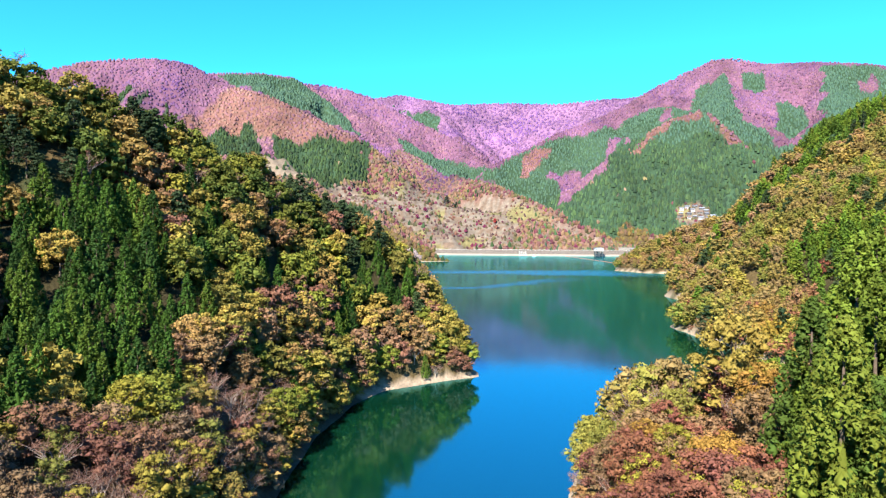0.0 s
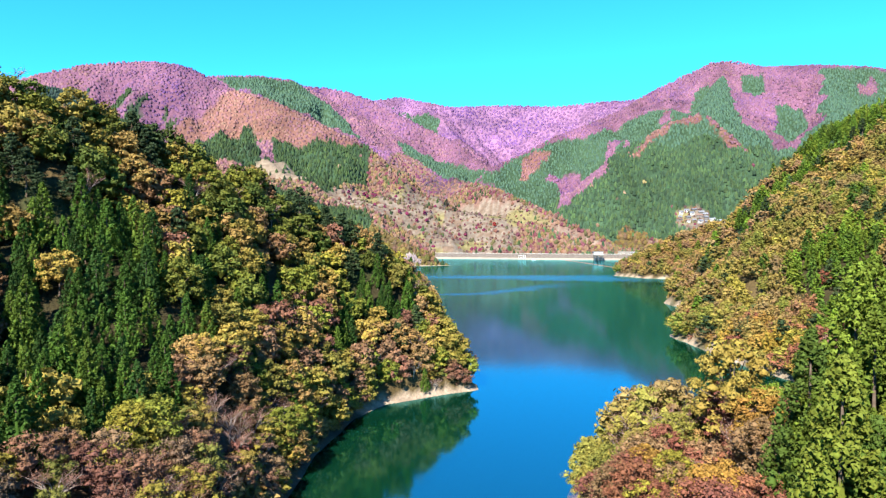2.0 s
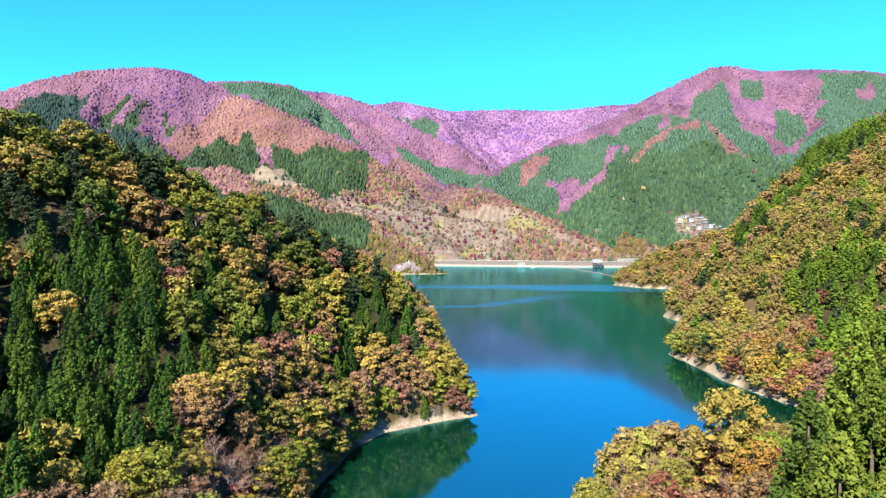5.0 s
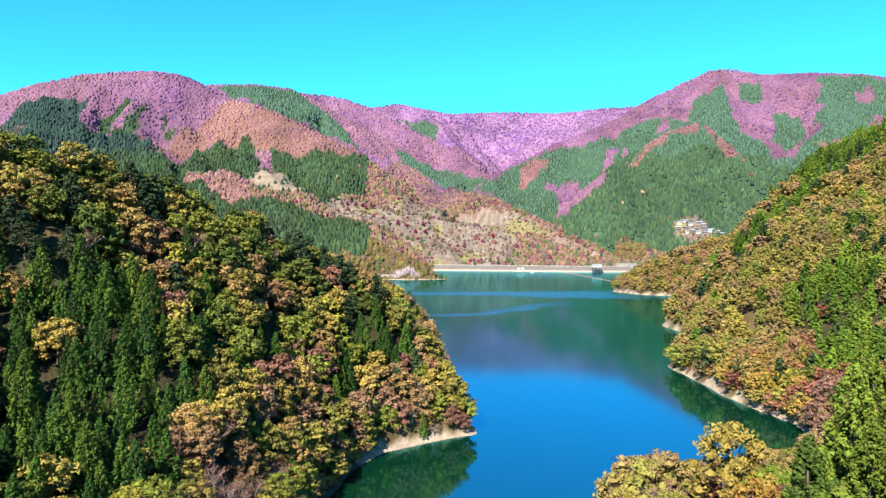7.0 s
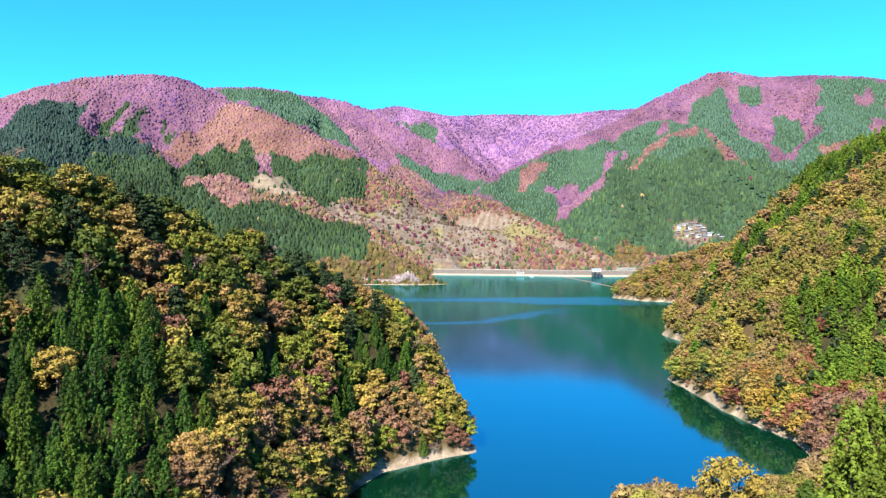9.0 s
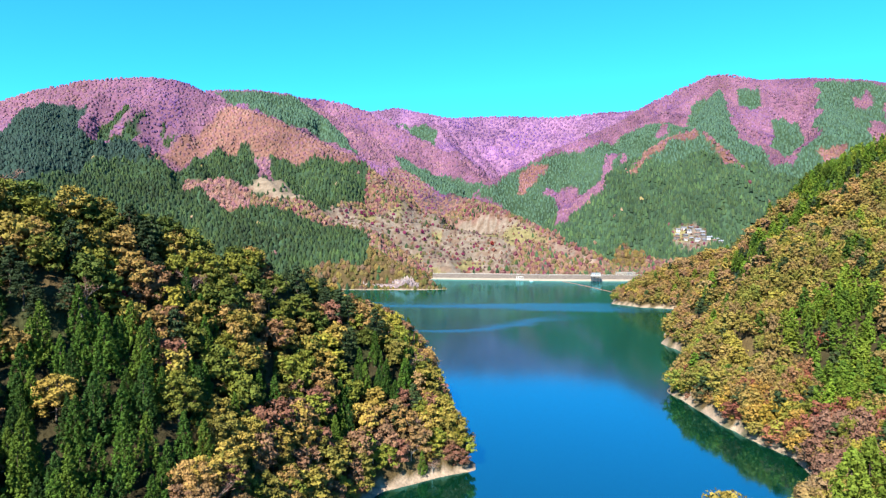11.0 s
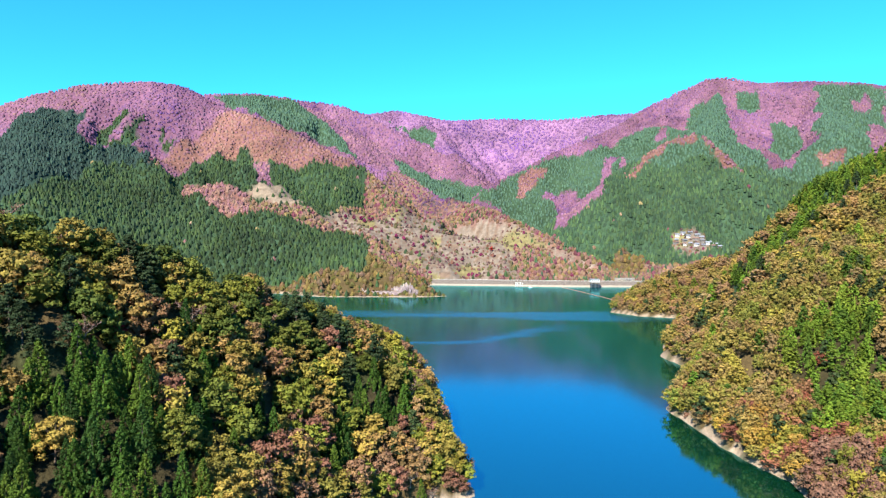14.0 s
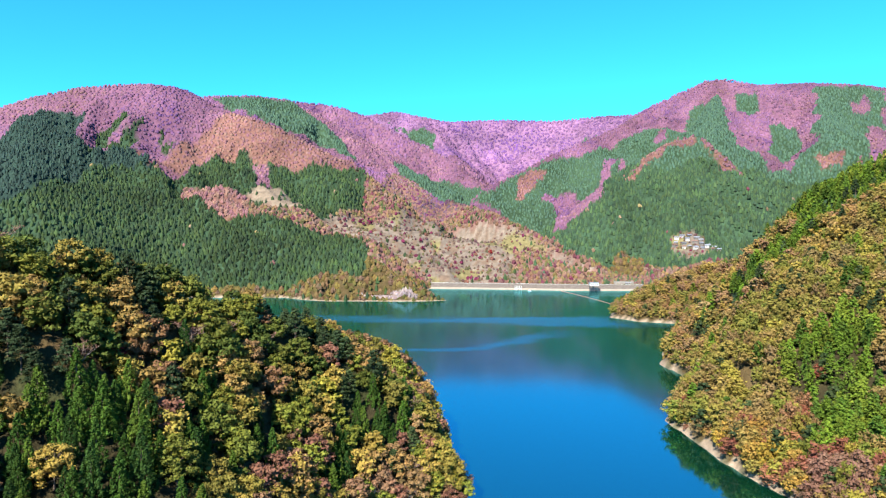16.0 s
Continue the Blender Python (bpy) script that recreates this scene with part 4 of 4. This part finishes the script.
    colours = np.where((kind == 0)[:, None], AUTUMN[pick % len(AUTUMN)] * (0.95, 0.98, 1.1), np.where((kind == 3)[:, None], ORANGE[pick % 4] * 1.25, np.where((kind == 2)[:, None], PINK[pick % 4], MOTLEY[pick % 7])))
    colours = np.where((kind == 4)[:, None], np.where((pick % 5 == 0)[:, None], np.where((pick % 3 == 0)[:, None], (0.15, 0.025, 0.065), (0.105, 0.095, 0.05)), np.where((pick % 5 == 1)[:, None], (0.11, 0.06, 0.065), np.where((pick % 5 == 2)[:, None], (0.19, 0.09, 0.065), np.where((pick % 5 == 3)[:, None], (0.12, 0.11, 0.05), (0.18, 0.115, 0.10))))), colours)
    small = np.where(kind == 4, np.where((pick % 7 == 0) | (pick % 10 == 0), 0.8, 0.5), 1.0) * np.where(z < 5, 0.72, 1.12)
    # cedars east of x = 180 are tinted bluer to stand for haze
    plant("cedar_wood", "dense plantation of green cedars on the hill across the lake", "woodland", spots_of(x[con], y[con], z[con], np.where((kind[con] == 10)[:, None], DEEP_GREEN[pick[con] % 2], np.array([(0.030, 0.060, 0.020), (0.039, 0.072, 0.021), (0.024, 0.049, 0.020)])[pick[con] % 3] * (1 + 0.4 * rough_land(x[con], y[con], 110, 3))[:, None] * np.where((x[con] > 180)[:, None], (1.15, 1.12, 1.6), (0.78, 0.74, 0.9))), 1.0, 0.85), cone)
    plant("broadleaf_wood", "mixed autumn trees and shrubs beyond the lake", "woodland", spots_of(x[~con], y[~con], z[~con] - 1.8 * small[~con], colours[~con] * np.where((kind[~con] == 9)[:, None], (0.58, 0.54, 0.58), np.where((kind[~con] == 0)[:, None], (0.56, 0.55, 0.8), np.where((kind[~con] == 4)[:, None], (0.6, 0.6, 0.62), (0.74, 0.74, 0.8)))), small[~con], 0.85 * small[~con]), heap)
    x, y, z, d, kind = scatter(-120, -25, 936, 968, 2.8)
    grey = kind == 5
    x, y, z = x[grey], y[grey], z[grey]
    tall = 1 + 1.3 * np.exp(-((x + 47) / 9) ** 2)
    plant("bare_scrub", "bleached grey leafless scrub on the low point across the lake", "bushes", spots_of(x, y, z - 0.6, np.array([(0.20, 0.165, 0.175), (0.17, 0.135, 0.14), (0.22, 0.18, 0.17)])[RNG.randint(0, 3, len(x))], 0.6, 0.42 * tall), heap)
    # the mountains
    spike = [simple_crown(s, 8.0, 4.2, [(-0.8, 1.0), (0.3, 0.75)], 5) for s in (51, 52, 53)]
    dome = [simple_crown(s, 5.2, 3.9, [(-1.0, 1.0), (0.45, 0.85)], 5) for s in (53, 54, 55)]
    for x0, x1, y0, y1, gap in ((-1500, 2000, 1480, 2450, 8.4), (-1000, 1500, 2450, 3600, 13.0)):
        x, y, z, d, kind = scatter(x0, x1, y0, y1, gap)
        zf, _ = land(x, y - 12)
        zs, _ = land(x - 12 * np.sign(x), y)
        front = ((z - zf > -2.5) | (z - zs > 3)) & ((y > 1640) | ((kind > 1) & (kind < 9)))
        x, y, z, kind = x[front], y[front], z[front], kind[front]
        pick = RNG.randint(0, 400, len(x))
        con = (kind == 1) | (kind == 10)
        colours = np.where((kind == 3)[:, None], ORANGE[pick % 4], np.where((kind == 0)[:, None], AUTUMN[pick % len(AUTUMN)], np.where((kind == 8)[:, None], HAZE_LILAC[pick % 3], np.where((kind == 9)[:, None], MOTLEY[pick % 7] * (0.68, 0.62, 0.72), PINK[pick % 4]))))
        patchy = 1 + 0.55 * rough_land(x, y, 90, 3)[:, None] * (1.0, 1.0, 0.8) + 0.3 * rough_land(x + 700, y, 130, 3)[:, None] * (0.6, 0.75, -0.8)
        # extra blue over all the mountain woods, haze mixed into the leaf colour
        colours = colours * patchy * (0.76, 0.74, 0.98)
        op = (kind != 4) & (kind != 5) & ~con
        s = gap / 10.5
        plant("far_cedar_wood", "green cedar plantations on the mountainside, tinted bluer for haze", "woodland", spots_of(x[con], y[con], z[con], np.where((kind[con] == 10)[:, None], DEEP_GREEN[pick[con] % 2], HAZE_GREEN[pick[con] % 3]), s * 1.15, 0.75, 0.12), spike, smooth=True)
        plant("far_broadleaf_wood", "bare pinkish-purple autumn woods on the mountains, tinted bluer for haze", "woodland", spots_of(x[op], y[op], z[op], colours[op], s * 1.3, 0.85 * s, 0.12), dome, smooth=True)


near_trees()
woods()


# ---- things by the far shore ----
PALE = plain("bleached_stone", (0.26, 0.22, 0.18), 0.95, 0.1, 0.25, 0.2)
STONE = plain("grey_stone_facing", (0.11, 0.095, 0.085), 0.95, 0.1, 0.4, 0.4)
ASPHALT = plain("asphalt", (0.09, 0.09, 0.09), 0.9, 0.2, 0.5, 0.3)
WHITE = plain("white_paint", (0.38, 0.38, 0.38), 0.6, 0.4, 0.6, 0.12)
STEEL = plain("dark_steel", (0.10, 0.11, 0.12), 0.5, 0.5, 1.0, 0.3, 0.6)
ROOF_GREY = plain("grey_roof_tiles", (0.12, 0.13, 0.16), 0.6, 0.4, 1.5, 0.3)
ROOF_PALE = plain("pale_metal_roof", (0.2, 0.22, 0.26), 0.45, 0.5, 0.8, 0.2)
ROOF_BROWN = plain("brown_roof", (0.15, 0.09, 0.07), 0.7, 0.3, 1.5, 0.3)
PLASTER = plain("plaster", (0.15, 0.14, 0.13), 0.9, 0.2, 0.7, 0.2)
GLASS = plain("dark_window", (0.03, 0.035, 0.045), 0.1, 0.6, 1.0, 0.2)
ORANGE_FLOAT = plain("orange_plastic", (0.26, 0.125, 0.09), 0.6, 0.4, 1.0, 0.25)


def part(name, bm, mat, parent, label=""):
    me = bpy.data.meshes.new(name)
    bm.normal_update()
    bm.to_mesh(me)
    bm.free()
    me.materials.append(mat)
    ob = new(name, me)
    ob.parent = parent
    return tagged(ob, label)


def box(cx, cy, cz, sx, sy, sz, bevel=0.0, turn=0.0):
    """A block by its middle and size, with softened edges."""
    bm = bmesh.new()
    bmesh.ops.create_cube(bm, size=1, matrix=pose(cx, cy, cz, 0, 0, turn) @ Matrix.Diagonal((sx, sy, sz, 1)))
    if bevel:
        bmesh.ops.bevel(bm, geom=bm.edges[:], offset=bevel, segments=1, affect="EDGES")
    return bm


def ribbon(line, near, far, z_near, z_far, thick):
    """A slab along a line in plan, between two distances to its landward side."""
    bm = bmesh.new()
    rings = []
    for i, (x, y) in enumerate(line):
        p, q = line[max(i - 1, 0)], line[min(i + 1, len(line) - 1)]
        dx, dy = q[0] - p[0], q[1] - p[1]
        n = math.hypot(dx, dy)
        nx, ny = -dy / n, dx / n
        a, b = (x + nx * near, y + ny * near), (x + nx * far, y + ny * far)
        rings.append([bm.verts.new((*a, z_near)), bm.verts.new((*b, z_far)), bm.verts.new((*b, z_far - thick)), bm.verts.new((*a, z_near - thick))])
    for r, s in zip(rings, rings[1:]):
        for k in range(4):
            bm.faces.new((r[k], s[k], s[(k + 1) % 4], r[(k + 1) % 4]))
    bm.faces.new(rings[0])
    bm.faces.new(rings[-1][::-1])
    bmesh.ops.recalc_face_normals(bm, faces=bm.faces[:])
    return bm


def line_points(line, gap):
    out = []
    for (ax, ay), (bx, by) in zip(line, line[1:]):
        n = max(1, round(math.hypot(bx - ax, by - ay) / gap))
        out += [(ax + (bx - ax) * k / n, ay + (by - ay) * k / n) for k in range(n)]
    return out + [line[-1]]


def shore_road():
    line = line_points([(-16, 1136), (120, 1112), (212, 1090), (345, 1083)], 12)
    bank = tagged(new("road_embankment"), "grey stone-faced road embankment above the far waterline", "embankment", kind="structure")
    part("apron", ribbon(line, -2, 4.5, -0.8, 2.6, 1.0), PALE, bank, "bleached pale strip along the waterline")
    part("facing", ribbon(line, 4.5, 14, 2.55, 8.6, 1.0), STONE, bank, "rough grey stone facing")
    part("coping", ribbon(line, 14, 14.8, 9.0, 9.0, 0.8), CONCRETE, bank)
    part("carriageway", ribbon(line, 14.8, 22, 8.8, 8.8, 0.6), ASPHALT, bank)
    rail = tagged(new("guard_rail"), "white steel guard rail along the shore road", "guard rail")
    part("rail", ribbon(line, 14.2, 14.4, 10.0, 10.0, 0.35), WHITE, rail)
    post = None
    for i in range(1, len(line) - 1):
        (px, py), (qx, qy), (x, y) = line[i - 1], line[i + 1], line[i]
        n = math.hypot(qx - px, qy - py)
        m = pose(x - (qy - py) / n * 14.3, y + (qx - px) / n * 14.3, 9.0)
        if post is None:
            post = part("post", box(0, 0, 0.5, 0.25, 0.25, 1.0, 0.03), WHITE, rail)
            post.matrix_basis = m
        else:
            ob = new("post", post.data)
            ob.parent, ob.matrix_basis = rail, m


def intake_tower():
    t = tagged(new("intake_tower"), "pale concrete intake house on dark pillars standing in the water", "water tower")
    t.matrix_basis = pose(257, 1078, 0, 0, 0, 4)
    room = part("house", box(0, 0, 11.6, 14.5, 8, 4.4, 0.1), WHITE, t, "white walled gate house")
    part("deck", box(0, 0, 9.0, 16.5, 9.5, 0.8, 0.08), CONCRETE, t)
    bm = box(0, 0, 14.2, 16, 9.2, 0.7, 0.15)
    part("roof", bm, ROOF_PALE, t)
    for x in (-6, 0, 6):
        for y in (-3.2, 3.2):
            part("pillar", box(x, y, 3.3, 1.1, 1.1, 10.6, 0.08), STEEL, t)
    for z in (2.2, 5.6):
        for y in (-3.2, 3.2):
            part("crossbeam", box(0, y, z, 12, 0.5, 0.6), STEEL, t)
    for x in (-4.5, -1.5, 1.5, 4.5):
        part("window", box(x, -4.02, 11.8, 1.5, 0.1, 1.6), GLASS, room)
    part("footbridge", box(2, 13, 9.2, 2.2, 18, 0.5), CONCRETE, t)


def jetty():
    j = tagged(new("landing_stage"), "white steel landing stage standing at the water's edge", "jetty")
    j.matrix_basis = pose(134, 1098, 0, 0, 0, -13)
    part("deck", box(0, 0, 3.2, 12, 4, 0.4, 0.04), WHITE, j)
    for x in (-5.5, -2, 2, 5.5):
        for y in (-1.7, 1.7):
            part("post", box(x, y, 3.2, 0.35, 0.35, 9), WHITE, j)
    for z in (5.2, 7.4):
        part("beam", box(0, -1.7, z, 11.4, 0.3, 0.35), WHITE, j)
    b = tagged(new("motor_boat"), "small white motor boat moored off the landing stage", "boat")
    b.matrix_basis = pose(151, 1082, 0.2, 0, 0, -10)
    bm = bmesh.new()
    prev = None
    for x, w in ((-3, 1.0), (0, 1.15), (2.2, 0.7), (3.4, 0.05)):
        ring = [bm.verts.new(p) for p in ((x, -w, 0.9), (x, w, 0.9), (x, w * 0.6, -0.3), (x, -w * 0.6, -0.3))]
        if prev:
            for k in range(4):
                bm.faces.new((prev[k], ring[k], ring[(k + 1) % 4], prev[(k + 1) % 4]))
        else:
            bm.faces.new(ring)
        prev = ring
    bm.faces.new(prev[::-1])
    bmesh.ops.recalc_face_normals(bm, faces=bm.faces[:])
    part("hull", bm, WHITE, b)
    part("cabin", box(-0.6, 0, 1.6, 2.4, 1.5, 1.5, 0.15), WHITE, b)
    part("windscreen", box(0.62, 0, 1.8, 0.06, 1.2, 0.7), GLASS, b)


def floating_boom():
    boom = tagged(new("floating_boom"), "long line of orange floats strung across the water", "float line")
    line = [(203, 1080), (212, 1040), (221, 985), (230, 925), (236, 880), (238, 858)]
    pts = line_points(line, 4.2)
    shape = None
    for (ax, ay), (bx, by) in zip(pts, pts[1:]):
        m = pose((ax + bx) / 2, (ay + by) / 2, 0.15, 0, 0, math.degrees(math.atan2(by - ay, bx - ax)))
        if shape is None:
            shape = part("float", box(0, 0, 0, 3.7, 0.9, 0.7, 0.2), ORANGE_FLOAT, boom)
            shape.matrix_basis = m
        else:
            ob = new("float", shape.data)
            ob.parent, ob.matrix_basis = boom, m


def house(x, y, w, l, h, turn, roof, wall=PLASTER):
    z = float(land(np.array([x]), np.array([y]))[0][0])
    ob = tagged(new("house"), "small pale village house with a pitched roof on a terraced slope", "house", "houses of the hillside village")
    ob.matrix_basis = pose(x, y, z, 0, 0, turn)
    body = part("wall", box(0, 0, h / 2 - 1, l, w, h + 2, 0.05), wall, ob)
    bm = bmesh.new()
    e, top = 0.7, h + w * 0.32
    v = [bm.verts.new(p) for p in ((-l / 2 - e, -w / 2 - e, h - 0.2), (l / 2 + e, -w / 2 - e, h - 0.2), (l / 2 + e, w / 2 + e, h - 0.2), (-l / 2 - e, w / 2 + e, h - 0.2), (-l / 2 - e, 0, top), (l / 2 + e, 0, top))]
    for f in ((0, 1, 5, 4), (2, 3, 4, 5), (0, 4, 3), (1, 2, 5), (3, 2, 1, 0)):
        bm.faces.new([v[k] for k in f])
    part("roof", bm, roof, ob)
    for k in (-0.28, 0.05, 0.3):
        part("window", box(k * l, -w / 2 - 0.03, h * 0.55, 1.6, 0.12, 1.4), GLASS, body)


def village():
    rng = random.Random(4)
    spots = [(492, 1352), (505, 1341), (516, 1352), (512, 1330), (526, 1338), (522, 1322), (536, 1330), (533, 1314), (545, 1320), (548, 1306), (556, 1312), (498, 1364), (524, 1362), (541, 1344), (501, 1330), (535, 1352), (552, 1332), (510, 1366), (562, 1304), (487, 1342)]
    for i, (x, y) in enumerate(spots):
        house(x, y, rng.uniform(5, 7), rng.uniform(7, 11), rng.uniform(3.2, 4.6), rng.uniform(-25, 25), (ROOF_PALE, ROOF_GREY, ROOF_GREY, ROOF_PALE, ROOF_BROWN)[i % 5], (PLASTER, PLASTER, WHITE)[i % 3])


def camp():
    """A small white box in the clearing on the near point."""
    x, y = 45.2, 117.4
    z = float(land(np.array([x]), np.array([y]))[0][0])
    ob = tagged(new("storage_box"), "small white storage box with a grey lid in a clearing", "box")
    ob.matrix_basis = pose(x, y, z, 0, 0, 12)
    part("body", box(0, 0, 0.4, 1.7, 0.9, 1.0, 0.05), WHITE, ob)
    part("lid", box(0, 0, 0.96, 1.8, 1.0, 0.12, 0.03), ROOF_PALE, ob)


def pump_house():
    ob = tagged(new("pump_house"), "low pale concrete hut at the end of the shore road", "hut")
    ob.matrix_basis = pose(322, 1106, 8.6, 0, 0, -4)
    body = part("wall", box(0, 0, 1.6, 9, 5, 3.4, 0.06), PLASTER, ob)
    part("roof", box(0, 0, 3.5, 10, 6, 0.4, 0.08), ROOF_PALE, ob)
    part("door", box(-2, -2.53, 1.2, 1.2, 0.1, 2.2), STEEL, body)
    part("window", box(1.8, -2.53, 1.9, 1.6, 0.1, 1.0), GLASS, body)
    wall = tagged(new("retaining_wall"), "pale concrete retaining wall cut into the hillside", "wall")
    wall.matrix_basis = pose(318, 1118, 9.5, 0, 0, -4)
    part("face", box(0, 0, 1.6, 34, 0.8, 4.2, 0.06), CONCRETE, wall)
    part("coping", box(0, 0, 3.9, 34.4, 1.1, 0.4, 0.05), CONCRETE, wall)


pump_house()
shore_road()
intake_tower()
jetty()
floating_boom()
village()
camp()
